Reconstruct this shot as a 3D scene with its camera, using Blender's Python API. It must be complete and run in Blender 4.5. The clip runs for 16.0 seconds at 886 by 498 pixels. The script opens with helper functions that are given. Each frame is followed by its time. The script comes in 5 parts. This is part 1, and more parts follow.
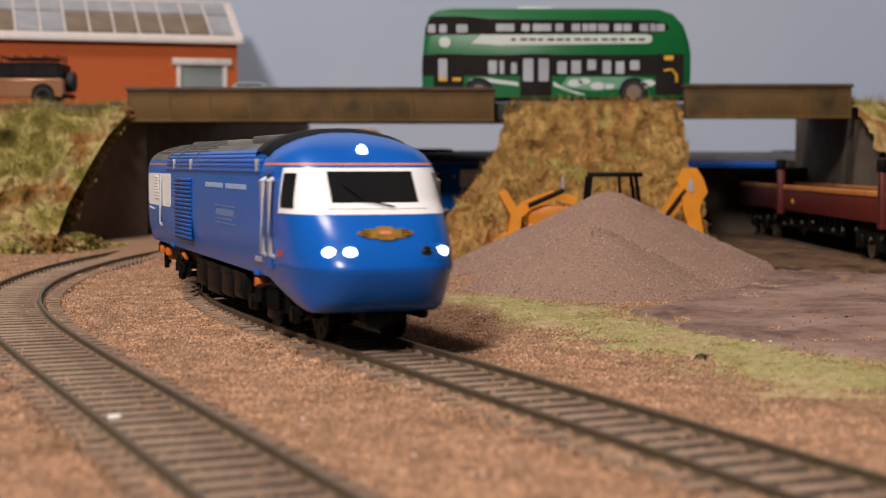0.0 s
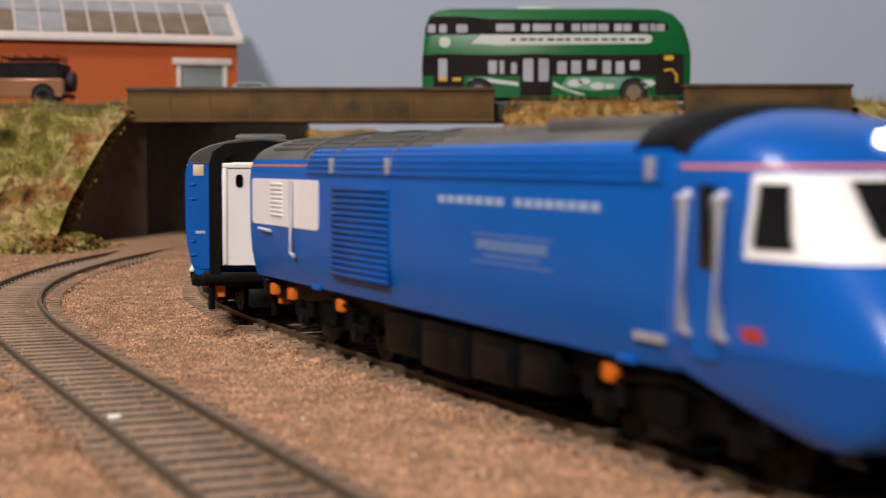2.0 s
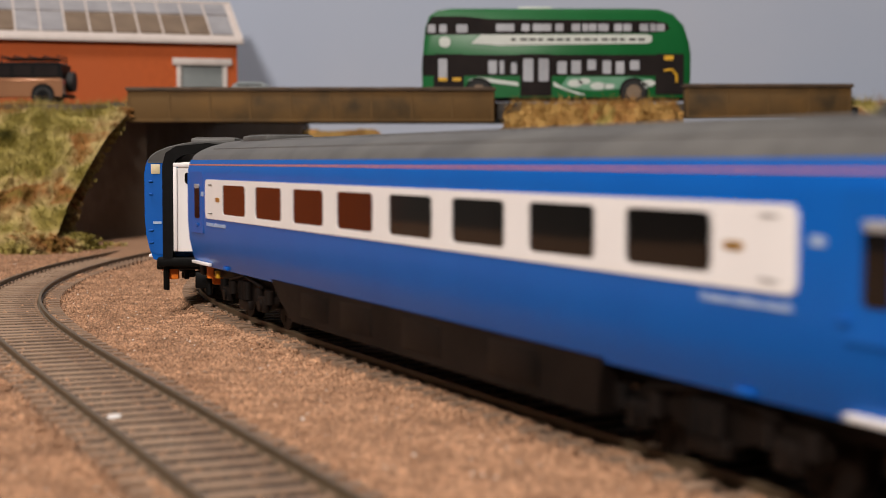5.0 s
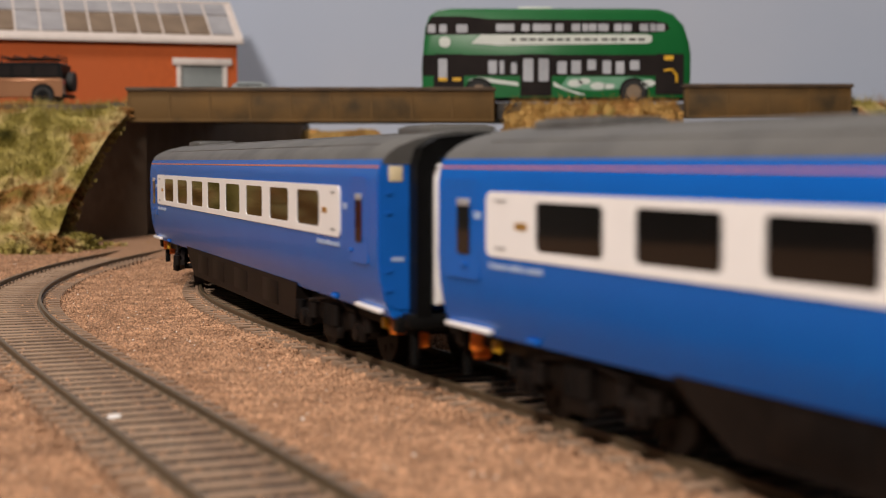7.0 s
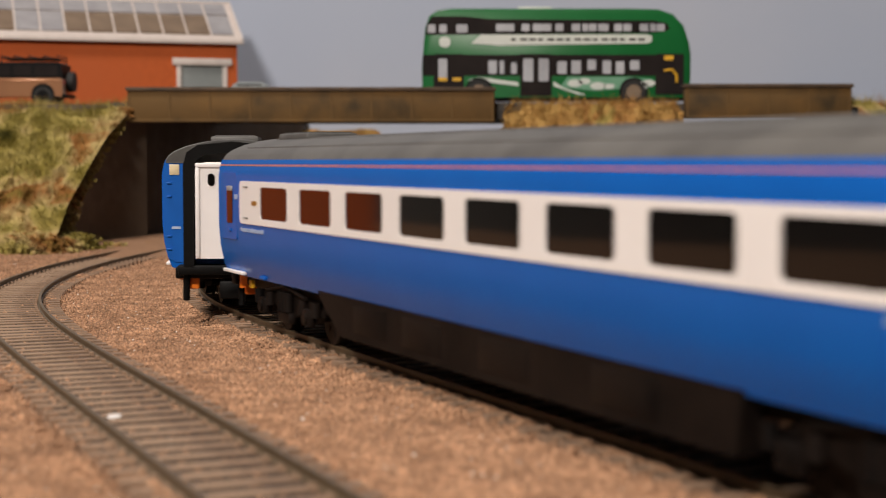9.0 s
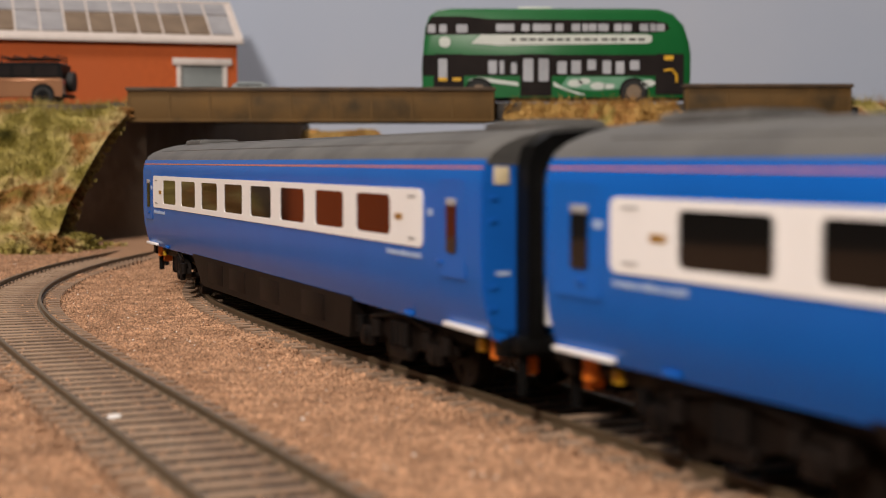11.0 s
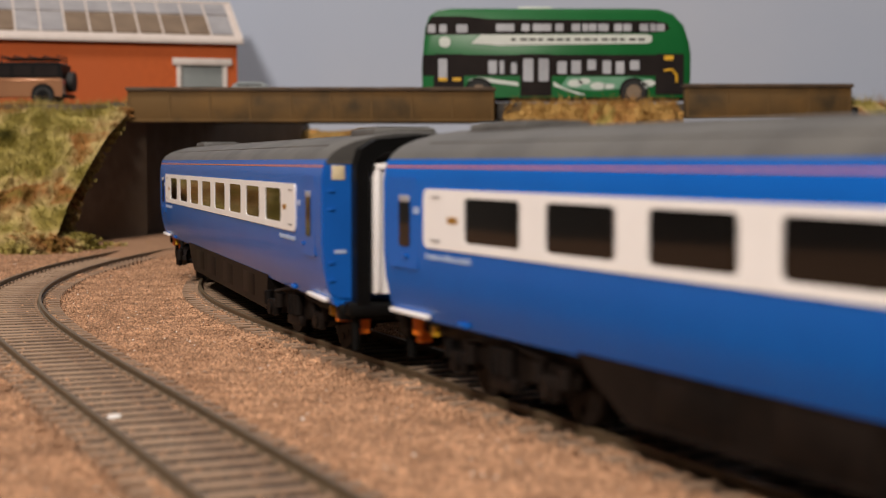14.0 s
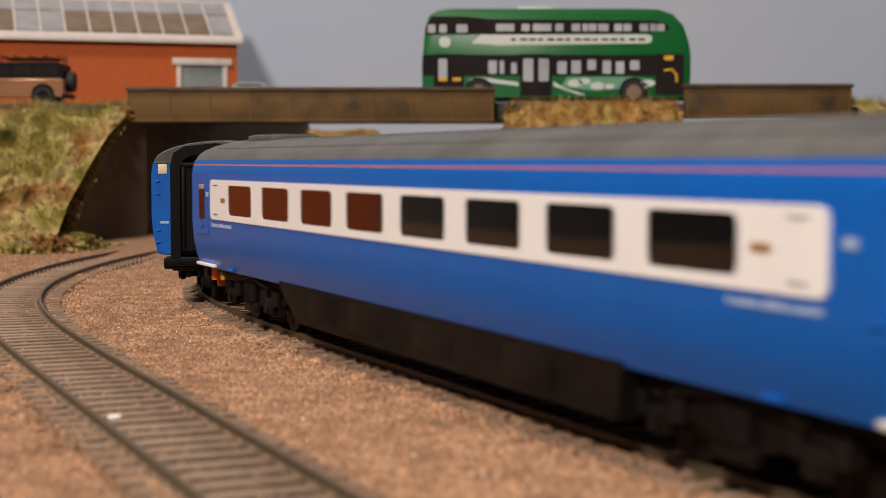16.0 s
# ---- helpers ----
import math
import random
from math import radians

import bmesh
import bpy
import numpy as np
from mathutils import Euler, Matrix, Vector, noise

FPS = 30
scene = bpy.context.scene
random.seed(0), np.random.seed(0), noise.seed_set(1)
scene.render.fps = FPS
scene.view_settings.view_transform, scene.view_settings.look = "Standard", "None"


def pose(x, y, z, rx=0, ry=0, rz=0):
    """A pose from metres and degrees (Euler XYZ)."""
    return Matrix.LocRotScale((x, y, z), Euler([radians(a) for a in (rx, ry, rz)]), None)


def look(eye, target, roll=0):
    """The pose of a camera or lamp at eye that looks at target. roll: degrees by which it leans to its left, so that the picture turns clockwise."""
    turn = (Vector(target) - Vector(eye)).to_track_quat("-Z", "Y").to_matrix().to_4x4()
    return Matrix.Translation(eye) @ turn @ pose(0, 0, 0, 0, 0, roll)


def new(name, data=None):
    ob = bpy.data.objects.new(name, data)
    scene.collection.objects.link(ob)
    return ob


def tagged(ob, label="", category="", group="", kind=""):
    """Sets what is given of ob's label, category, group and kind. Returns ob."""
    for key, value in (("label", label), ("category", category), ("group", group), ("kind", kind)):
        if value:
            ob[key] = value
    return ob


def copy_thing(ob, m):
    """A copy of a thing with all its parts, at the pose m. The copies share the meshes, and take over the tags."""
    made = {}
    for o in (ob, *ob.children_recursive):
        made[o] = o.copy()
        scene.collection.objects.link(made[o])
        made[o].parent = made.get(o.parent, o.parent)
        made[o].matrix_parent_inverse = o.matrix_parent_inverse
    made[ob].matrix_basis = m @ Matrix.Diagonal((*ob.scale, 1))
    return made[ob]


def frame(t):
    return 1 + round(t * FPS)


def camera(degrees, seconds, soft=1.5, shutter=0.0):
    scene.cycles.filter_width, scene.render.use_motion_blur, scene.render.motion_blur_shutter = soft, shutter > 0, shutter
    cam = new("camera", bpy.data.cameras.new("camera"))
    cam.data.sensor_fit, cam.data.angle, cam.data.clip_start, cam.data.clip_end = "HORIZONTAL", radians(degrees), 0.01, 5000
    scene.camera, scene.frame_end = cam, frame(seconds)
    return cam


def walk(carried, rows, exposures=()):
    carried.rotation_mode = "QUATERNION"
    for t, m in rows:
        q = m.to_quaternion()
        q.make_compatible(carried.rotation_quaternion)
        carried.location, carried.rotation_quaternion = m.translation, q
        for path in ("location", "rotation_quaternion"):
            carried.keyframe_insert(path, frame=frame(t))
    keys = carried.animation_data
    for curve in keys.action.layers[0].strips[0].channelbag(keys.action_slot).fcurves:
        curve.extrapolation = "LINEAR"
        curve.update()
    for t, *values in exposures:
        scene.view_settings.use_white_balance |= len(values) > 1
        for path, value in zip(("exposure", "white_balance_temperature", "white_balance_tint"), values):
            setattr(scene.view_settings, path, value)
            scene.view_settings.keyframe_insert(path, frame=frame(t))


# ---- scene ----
# all sizes below are written in millimetres and turned to metres when linked
MM = 0.001

# ---- camera ----
cam = camera(31.74, 16.0, soft=0.8, shutter=0.5)
cam.data.dof.use_dof = True
cam.data.dof.focus_distance = 0.44
cam.data.dof.aperture_fstop = 28.0
STAND = pose(0, 0, 0.0407, 90 - 3.234, 0, 0)
walk(cam, [(0.0, STAND), (16.0, STAND)], exposures=[(0.0, 0.21, 6500, 15), (2.0, 0.21, 6500, 15), (7.0, 0.21, 6820, 15), (16.0, 0.21, 6900, 15)])

# ---- light: a ceiling lamp of the layout room, high up to the left ----
world = bpy.data.worlds.new("room_dusk")
world.use_nodes = True
scene.world = world
world.node_tree.nodes["Background"].inputs[0].default_value = (0.9, 0.9, 1.0, 1)
world.node_tree.nodes["Background"].inputs[1].default_value = 0.007


def ceiling_area(name, eye, target, size, watts, colour):
    data = bpy.data.lights.new(name, "AREA")
    data.shape, data.size, data.energy, data.color = "DISK", size, watts, colour
    ob = new(name, data)
    ob.matrix_world = look(eye, target)
    return ob


# a work lamp stands behind the camera to its left, a ceiling lamp hangs over the layout
ceiling_area("work_lamp_light", (-0.42, -0.88, 0.88), (0.0, 0.6, 0.03), 0.20, 17.5, (1.0, 0.95, 0.88))
ceiling_area("ceiling_lamp_light", (-0.45, 0.22, 1.36), (-0.05, 0.5, 0.0), 0.30, 11.0, (1.0, 0.95, 0.88))



# ---- materials ----
def material(name, c1, c2=None, scale=400.0, rough=0.6, metal=0.0, bump=0.0, bump_scale=None, detail=4.0,
             spec=0.5, c3=None, big=30.0, glow=0.0, coat=0.0, island=0.0):
    """Two-scale noise colour with fine relief; c3 comes in as broad patches; island varies each loose piece."""
    mat = bpy.data.materials.new(name)
    mat.use_nodes = True
    nodes, links = mat.node_tree.nodes, mat.node_tree.links
    bsdf = nodes["Principled BSDF"]
    bsdf.inputs["Roughness"].default_value = rough
    bsdf.inputs["Metallic"].default_value = metal
    bsdf.inputs["Specular IOR Level"].default_value = spec
    bsdf.inputs["Coat Weight"].default_value = coat
    bsdf.inputs["Coat Roughness"].default_value = 0.12
    coord = nodes.new("ShaderNodeTexCoord")
    c2 = c2 or tuple(v * 0.82 for v in c1)
    fine = nodes.new("ShaderNodeTexNoise")
    fine.inputs["Scale"].default_value, fine.inputs["Detail"].default_value = scale, detail
    links.new(coord.outputs["Object"], fine.inputs["Vector"])
    ramp = nodes.new("ShaderNodeValToRGB")
    ramp.color_ramp.elements[0].position, ramp.color_ramp.elements[1].position = 0.33, 0.67
    ramp.color_ramp.elements[0].color, ramp.color_ramp.elements[1].color = (*c2, 1), (*c1, 1)
    links.new(fine.outputs["Fac"], ramp.inputs["Fac"])
    colour = ramp.outputs["Color"]
    if c3:
        broad = nodes.new("ShaderNodeTexNoise")
        broad.inputs["Scale"].default_value, broad.inputs["Detail"].default_value = big, 5.0
        links.new(coord.outputs["Object"], broad.inputs["Vector"])
        edge = nodes.new("ShaderNodeValToRGB")
        edge.color_ramp.elements[0].position, edge.color_ramp.elements[1].position = 0.42, 0.62
        links.new(broad.outputs["Fac"], edge.inputs["Fac"])
        mix = nodes.new("ShaderNodeMix")
        mix.data_type = "RGBA"
        links.new(edge.outputs["Color"], mix.inputs["Factor"])
        links.new(colour, mix.inputs["A"])
        mix.inputs["B"].default_value = (*c3, 1)
        colour = mix.outputs["Result"]
    if island:
        geo = nodes.new("ShaderNodeNewGeometry")
        span = nodes.new("ShaderNodeMapRange")
        span.inputs["To Min"].default_value, span.inputs["To Max"].default_value = 1 - island, 1 + island
        links.new(geo.outputs["Random Per Island"], span.inputs["Value"])
        hsv = nodes.new("ShaderNodeHueSaturation")
        links.new(span.outputs["Result"], hsv.inputs["Value"])
        links.new(colour, hsv.inputs["Color"])
        colour = hsv.outputs["Color"]
    links.new(colour, bsdf.inputs["Base Color"])
    if bump:
        relief = nodes.new("ShaderNodeTexNoise")
        relief.inputs["Scale"].default_value = bump_scale or scale * 2
        relief.inputs["Detail"].default_value = 5.0
        links.new(coord.outputs["Object"], relief.inputs["Vector"])
        node = nodes.new("ShaderNodeBump")
        node.inputs["Strength"].default_value, node.inputs["Distance"].default_value = bump, 0.0006
        links.new(relief.outputs["Fac"], node.inputs["Height"])
        links.new(node.outputs["Normal"], bsdf.inputs["Normal"])
    if glow:
        bsdf.inputs["Emission Color"].default_value = (0.9, 0.96, 1.0, 1)
        bsdf.inputs["Emission Strength"].default_value = glow
    return mat


def blotch(name, stops, broad=45.0, fine=260.0, rough=0.95, bump=1.0, island=0.3):
    """Scatter material: soft patches of several colours at hand-laid size, broken up by finer tufts."""
    mat = bpy.data.materials.new(name)
    mat.use_nodes = True
    nodes, links = mat.node_tree.nodes, mat.node_tree.links
    bsdf = nodes["Principled BSDF"]
    bsdf.inputs["Roughness"].default_value = rough
    bsdf.inputs["Specular IOR Level"].default_value = 0.15
    coord = nodes.new("ShaderNodeTexCoord")
    big = nodes.new("ShaderNodeTexNoise")
    big.inputs["Scale"].default_value, big.inputs["Detail"].default_value = broad, 3.5
    big.inputs["Distortion"].default_value = 0.6
    links.new(coord.outputs["Object"], big.inputs["Vector"])
    ramp = nodes.new("ShaderNodeValToRGB")
    band = ramp.color_ramp
    while len(band.elements) < len(stops):
        band.elements.new(0.5)
    for e, (at, colour) in zip(band.elements, stops):
        e.position, e.color = at, (*colour, 1)
    links.new(big.outputs["Fac"], ramp.inputs["Fac"])
    small = nodes.new("ShaderNodeTexNoise")
    small.inputs["Scale"].default_value, small.inputs["Detail"].default_value = fine, 4.0
    links.new(coord.outputs["Object"], small.inputs["Vector"])
    geo = nodes.new("ShaderNodeNewGeometry")
    loose = nodes.new("ShaderNodeMapRange")
    loose.inputs["To Min"].default_value, loose.inputs["To Max"].default_value = 1 - island, 1 + island
    links.new(geo.outputs["Random Per Island"], loose.inputs["Value"])
    tuft = nodes.new("ShaderNodeMapRange")
    tuft.inputs["From Min"].default_value, tuft.inputs["From Max"].default_value = 0.32, 0.68
    tuft.inputs["To Min"].default_value, tuft.inputs["To Max"].default_value = 0.74, 1.14
    links.new(small.outputs["Fac"], tuft.inputs["Value"])
    both = nodes.new("ShaderNodeMath")
    both.operation = "MULTIPLY"
    links.new(loose.outputs["Result"], both.inputs[0])
    links.new(tuft.outputs["Result"], both.inputs[1])
    hsv = nodes.new("ShaderNodeHueSaturation")
    links.new(both.outputs["Value"], hsv.inputs["Value"])
    links.new(ramp.outputs["Color"], hsv.inputs["Color"])
    links.new(hsv.outputs["Color"], bsdf.inputs["Base Color"])
    node = nodes.new("ShaderNodeBump")
    node.inputs["Strength"].default_value, node.inputs["Distance"].default_value = bump, 0.0008
    links.new(small.outputs["Fac"], node.inputs["Height"])
    links.new(node.outputs["Normal"], bsdf.inputs["Normal"])
    return mat


BLUE = material("deep_blue_paint", (0.003, 0.118, 0.50), (0.003, 0.109, 0.47), 60, 0.24, spec=0.12, bump=0.03, bump_scale=900)
NOSE_BLUE = material("glossy_deep_blue_nose_paint", (0.003, 0.108, 0.48), (0.003, 0.10, 0.45), 60, 0.27, spec=0.42)
BLUE_DULL = material("moulded_blue_plastic", (0.003, 0.110, 0.47), (0.003, 0.098, 0.42), 90, 0.4, spec=0.22)
WHITE = material("satin_white_paint", (0.90, 0.88, 0.87), (0.87, 0.85, 0.84), 120, 0.4)
GRILLE_BACK = material("deep_blue_grille_back", (0.003, 0.045, 0.20), (0.002, 0.036, 0.17), 200, 0.6)
GREY_ROOF = material("weathered_grey_roof", (0.10, 0.098, 0.095), (0.075, 0.073, 0.07), 160, 0.55, bump=0.08, c3=(0.12, 0.117, 0.11), big=40)
ROOF_PALE = material("worn_pale_roof_bars", (0.24, 0.225, 0.20), (0.18, 0.17, 0.15), 200, 0.5)
BLACK = material("matt_black_plastic", (0.004, 0.004, 0.004), (0.0025, 0.0025, 0.0025), 300, 0.5, bump=0.1, spec=0.12)
UNDER = material("grimy_underframe_brown", (0.007, 0.005, 0.0043), (0.0035, 0.0027, 0.0025), 240, 0.55, bump=0.12, spec=0.12, c3=(0.011, 0.0075, 0.006), big=60)
GLASS = material("smoked_window_glazing", (0.004, 0.003, 0.003), (0.003, 0.0025, 0.0025), 70, 0.06, spec=0.45)
WINDSCREEN = material("black_windscreen_glass", (0.010, 0.010, 0.011), (0.008, 0.008, 0.009), 50, 0.12)
ORANGE_LINE = material("orange_lining", (0.70, 0.24, 0.13), (0.62, 0.20, 0.11), 300, 0.4)
NAME_PALE = material("worn_nameplate_lettering", (0.13, 0.23, 0.45), (0.09, 0.18, 0.40), 700, 0.5)
ORANGE = material("orange_box_paint", (0.85, 0.20, 0.012), (0.75, 0.16, 0.01), 200, 0.5)
YELLOW = material("yellow_paint", (0.75, 0.42, 0.02), (0.65, 0.36, 0.02), 200, 0.5)
SILVER = material("satin_silver_rail", (0.55, 0.56, 0.58), (0.48, 0.49, 0.5), 300, 0.35, 0.4)
RAIL_PALE = material("pale_lavender_handrail_paint", (0.62, 0.63, 0.70), (0.56, 0.57, 0.64), 300, 0.45)
LINE_PALE = material("pale_lettering", (0.40, 0.50, 0.66), (0.30, 0.42, 0.62), 500, 0.5)
GOLD = material("gilt_crest", (0.55, 0.30, 0.05), (0.40, 0.20, 0.03), 700, 0.35, 0.5)
RED = material("red_enamel", (0.50, 0.05, 0.04), (0.42, 0.04, 0.03), 300, 0.4)
CREAM = material("cream_notice", (0.72, 0.62, 0.40), (0.66, 0.55, 0.34), 500, 0.5)
LAMP_GLOW = material("lit_headlamp_lens", (0.9, 0.95, 1.0), (0.9, 0.95, 1.0), 100, 0.2, glow=6.0)
RAIL = material("weathered_rail_steel", (0.15, 0.105, 0.062), (0.11, 0.078, 0.046), 500, 0.45, 0.25, bump=0.06)
SLEEPER = material("dusty_brown_sleeper", (0.30, 0.195, 0.128), (0.23, 0.147, 0.095), 420, 0.85, bump=0.35, c3=(0.33, 0.222, 0.147), big=90)
EARTH = material("buff_ballast_bed", (0.44, 0.25, 0.143), (0.25, 0.135, 0.075), 700, 0.92, bump=0.9, bump_scale=1600, c3=(0.32, 0.177, 0.10), big=150)
# bed kept near black: the shade between sleepers is put into its colour
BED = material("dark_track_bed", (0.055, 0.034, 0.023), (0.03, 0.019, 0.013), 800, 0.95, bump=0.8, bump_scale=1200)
GRIT = material("buff_ballast_grit", (0.52, 0.30, 0.175), (0.40, 0.222, 0.127), 700, 0.85, island=0.45, c3=(0.31, 0.17, 0.096), big=150)
PILE = material("grey_brown_grit_heap", (0.35, 0.213, 0.155), (0.235, 0.14, 0.10), 900, 0.92, bump=0.8, bump_scale=1500, c3=(0.28, 0.165, 0.118), big=60)
HEAP_GRIT = material("heap_grit_grains", (0.46, 0.30, 0.23), (0.30, 0.185, 0.135), 900, 0.9, island=0.45)
YARD = material("brown_yard_mud", (0.25, 0.14, 0.104), (0.12, 0.064, 0.046), 200, 0.8, bump=1.0, bump_scale=380, c3=(0.32, 0.20, 0.155), big=24)
HILL = blotch("dried_grass_scatter", ((0.30, (0.132, 0.0706, 0.0207)), (0.39, (0.31, 0.169, 0.0517)), (0.48, (0.432, 0.268, 0.0894)), (0.57, (0.348, 0.174, 0.0564)), (0.68, (0.367, 0.291, 0.0894))), 32)
HILL_GREEN = blotch("green_grass_scatter", ((0.30, (0.0496, 0.0446, 0.00793)), (0.39, (0.169, 0.133, 0.0257)), (0.47, (0.367, 0.297, 0.0942)), (0.54, (0.446, 0.337, 0.149)), (0.60, (0.297, 0.133, 0.0417)), (0.70, (0.158, 0.129, 0.0277))), 30)
GRASS_MAT = blotch("matted_grass_cover", ((0.32, (0.42, 0.28, 0.16)), (0.45, (0.43, 0.34, 0.17)), (0.56, (0.36, 0.315, 0.12)), (0.68, (0.45, 0.34, 0.19))), 50, 500)
STRAW = blotch("straw_grass_fibre", ((0.32, (0.55, 0.41, 0.23)), (0.45, (0.55, 0.45, 0.23)), (0.56, (0.43, 0.385, 0.15)), (0.68, (0.60, 0.48, 0.29))), 50, 500, island=0.3)
SCRUB_EARTH = blotch("dark_brown_scrub_earth", ((0.32, (0.06, 0.035, 0.02)), (0.46, (0.15, 0.085, 0.05)), (0.58, (0.21, 0.125, 0.065)), (0.70, (0.11, 0.064, 0.036))), 50, 400)
CRUMB = material("brown_earth_crumb", (0.25, 0.145, 0.095), (0.15, 0.085, 0.052), 900, 0.95, island=0.4)
HILL_FIBRE = blotch("rusty_grass_fibre", ((0.30, (0.16, 0.0847, 0.0244)), (0.39, (0.348, 0.193, 0.0564)), (0.48, (0.47, 0.297, 0.0988)), (0.57, (0.385, 0.193, 0.062)), (0.68, (0.395, 0.31, 0.0941))), 32, island=0.22)
GREEN_FIBRE = blotch("olive_grass_fibre", ((0.30, (0.0595, 0.0536, 0.00991)), (0.39, (0.189, 0.153, 0.0297)), (0.47, (0.387, 0.322, 0.0991)), (0.54, (0.466, 0.356, 0.153)), (0.60, (0.327, 0.149, 0.0466)), (0.70, (0.178, 0.149, 0.0317))), 30, island=0.22)
CONCRETE = material("weathered_concrete_wall", (0.13, 0.095, 0.068), (0.09, 0.064, 0.045), 120, 0.85, bump=0.4, c3=(0.085, 0.06, 0.04), big=25)
# CONCRETE lightened by a third: light on the west wing wall, put into colour
CONCRETE_LIT = material("warm_brown_concrete_wall", (0.175, 0.126, 0.088), (0.125, 0.088, 0.06), 120, 0.85, bump=0.4, c3=(0.12, 0.084, 0.056), big=25)
GIRDER = material("mossy_bridge_girder", (0.155, 0.080, 0.018), (0.05, 0.030, 0.009), 60, 0.8, bump=0.5, c3=(0.13, 0.070, 0.018), big=34)
COPING = material("dark_coping", (0.10, 0.065, 0.04), (0.06, 0.04, 0.025), 120, 0.8, bump=0.3)
TARMAC = material("grey_tarmac", (0.07, 0.066, 0.06), (0.045, 0.042, 0.04), 400, 0.9, bump=0.3)
SKY_PAINT = material("pale_blue_backdrop_paint", (0.43, 0.49, 0.605), (0.415, 0.475, 0.59), 9, 0.8, bump=0.05, c3=(0.47, 0.51, 0.60), big=2.5)
ROOM = material("pale_grey_room_paint", (0.30, 0.29, 0.27), (0.27, 0.26, 0.24), 6, 0.85, bump=0.05)
FLOOR = material("brown_room_floor", (0.16, 0.12, 0.09), (0.12, 0.09, 0.07), 8, 0.7)
BRICK = material("orange_red_brick_sheet", (0.54, 0.105, 0.018), (0.47, 0.088, 0.014), 260, 0.8, bump=0.25, c3=(0.50, 0.10, 0.02), big=30)
SHED_WHITE = material("shed_white_trim", (0.66, 0.59, 0.55), (0.60, 0.53, 0.49), 200, 0.6)
ROOF_GLASS = material("dusty_roof_glazing", (0.36, 0.35, 0.36), (0.28, 0.27, 0.28), 80, 0.35)
ROOF_BROWN = material("brown_roof_sheet", (0.22, 0.155, 0.10), (0.17, 0.115, 0.075), 90, 0.6)
DOOR_GREY = material("grey_roller_door", (0.30, 0.33, 0.33), (0.26, 0.29, 0.29), 100, 0.5)
BUS_GREEN = material("bus_green_paint", (0.006, 0.130, 0.034), (0.005, 0.115, 0.029), 60, 0.35, spec=0.3)
BUS_DARK = material("bus_dark_glazing", (0.026, 0.021, 0.020), (0.018, 0.015, 0.015), 60, 0.15)
BUS_PALE = material("bus_pale_vinyl", (0.62, 0.66, 0.62), (0.55, 0.60, 0.56), 150, 0.45)
# opaque pale panes: light coming through the bus is put into their colour
BUS_SEEN = material("bus_see_through_glazing", (0.52, 0.54, 0.58), (0.34, 0.35, 0.38), 50, 0.2)
BUS_MINT = material("bus_mint_vinyl", (0.16, 0.36, 0.24), (0.10, 0.28, 0.17), 120, 0.45)
BRONZE = material("bronze_metallic_paint", (0.42, 0.20, 0.10), (0.38, 0.18, 0.09), 90, 0.28, 0.5, coat=0.5)
TYRE = material("black_tyre", (0.012, 0.012, 0.012), (0.008, 0.008, 0.008), 300, 0.7)
DIGGER = material("digger_yellow_paint", (0.80, 0.29, 0.012), (0.70, 0.24, 0.01), 150, 0.45)
WAGON_RED = material("maroon_wagon_paint", (0.115, 0.010, 0.007), (0.08, 0.008, 0.005), 150, 0.5, bump=0.1)
WAGON_EDGE = material("orange_wagon_edge", (0.55, 0.20, 0.045), (0.42, 0.14, 0.03), 150, 0.6)
CHROME = material("bright_wheel_tread", (0.50, 0.45, 0.40), (0.4, 0.36, 0.32), 200, 0.25, 0.9)


# ---- mesh helpers ----
def box(bm, x0, x1, y0, y1, z0, z1, bevel=0.0, m=0):
    before = set(bm.faces)
    corners = [bm.verts.new((x, y, z)) for x in (x0, x1) for y in (y0, y1) for z in (z0, z1)]
    quads = ((0, 1, 3, 2), (4, 6, 7, 5), (0, 4, 5, 1), (2, 3, 7, 6), (0, 2, 6, 4), (1, 5, 7, 3))
    made = [bm.faces.new([corners[i] for i in q]) for q in quads]
    if bevel:
        edges = list({e for f in made for e in f.edges})
        bmesh.ops.bevel(bm, geom=edges, offset=bevel, segments=2, profile=0.5, affect="EDGES")
    for f in bm.faces:
        if f not in before:
            f.material_index = m
    return bm


def cyl(bm, c, r, length, axis="y", seg=20, r2=None):
    turn = {"x": Matrix.Rotation(radians(90), 4, "Y"), "y": Matrix.Rotation(radians(-90), 4, "X"), "z": Matrix.Identity(4)}[axis]
    bmesh.ops.create_cone(bm, cap_ends=True, segments=seg, radius1=r, radius2=r if r2 is None else r2, depth=length,
                          matrix=Matrix.Translation(c) @ turn)
    return bm


def prism(bm, pts, at0, at1, plane="xz"):
    """A flat outline pushed from at0 to at1 along the axis that its plane leaves out."""
    def place(p, d):
        return {"xz": (p[0], d, p[1]), "yz": (d, p[0], p[1]), "xy": (p[0], p[1], d)}[plane]
    a = [bm.verts.new(place(p, at0)) for p in pts]
    b = [bm.verts.new(place(p, at1)) for p in pts]
    bm.faces.new(a), bm.faces.new(b[::-1])
    for i in range(len(pts)):
        j = (i + 1) % len(pts)
        bm.faces.new((a[i], b[i], b[j], a[j]))
    return bm


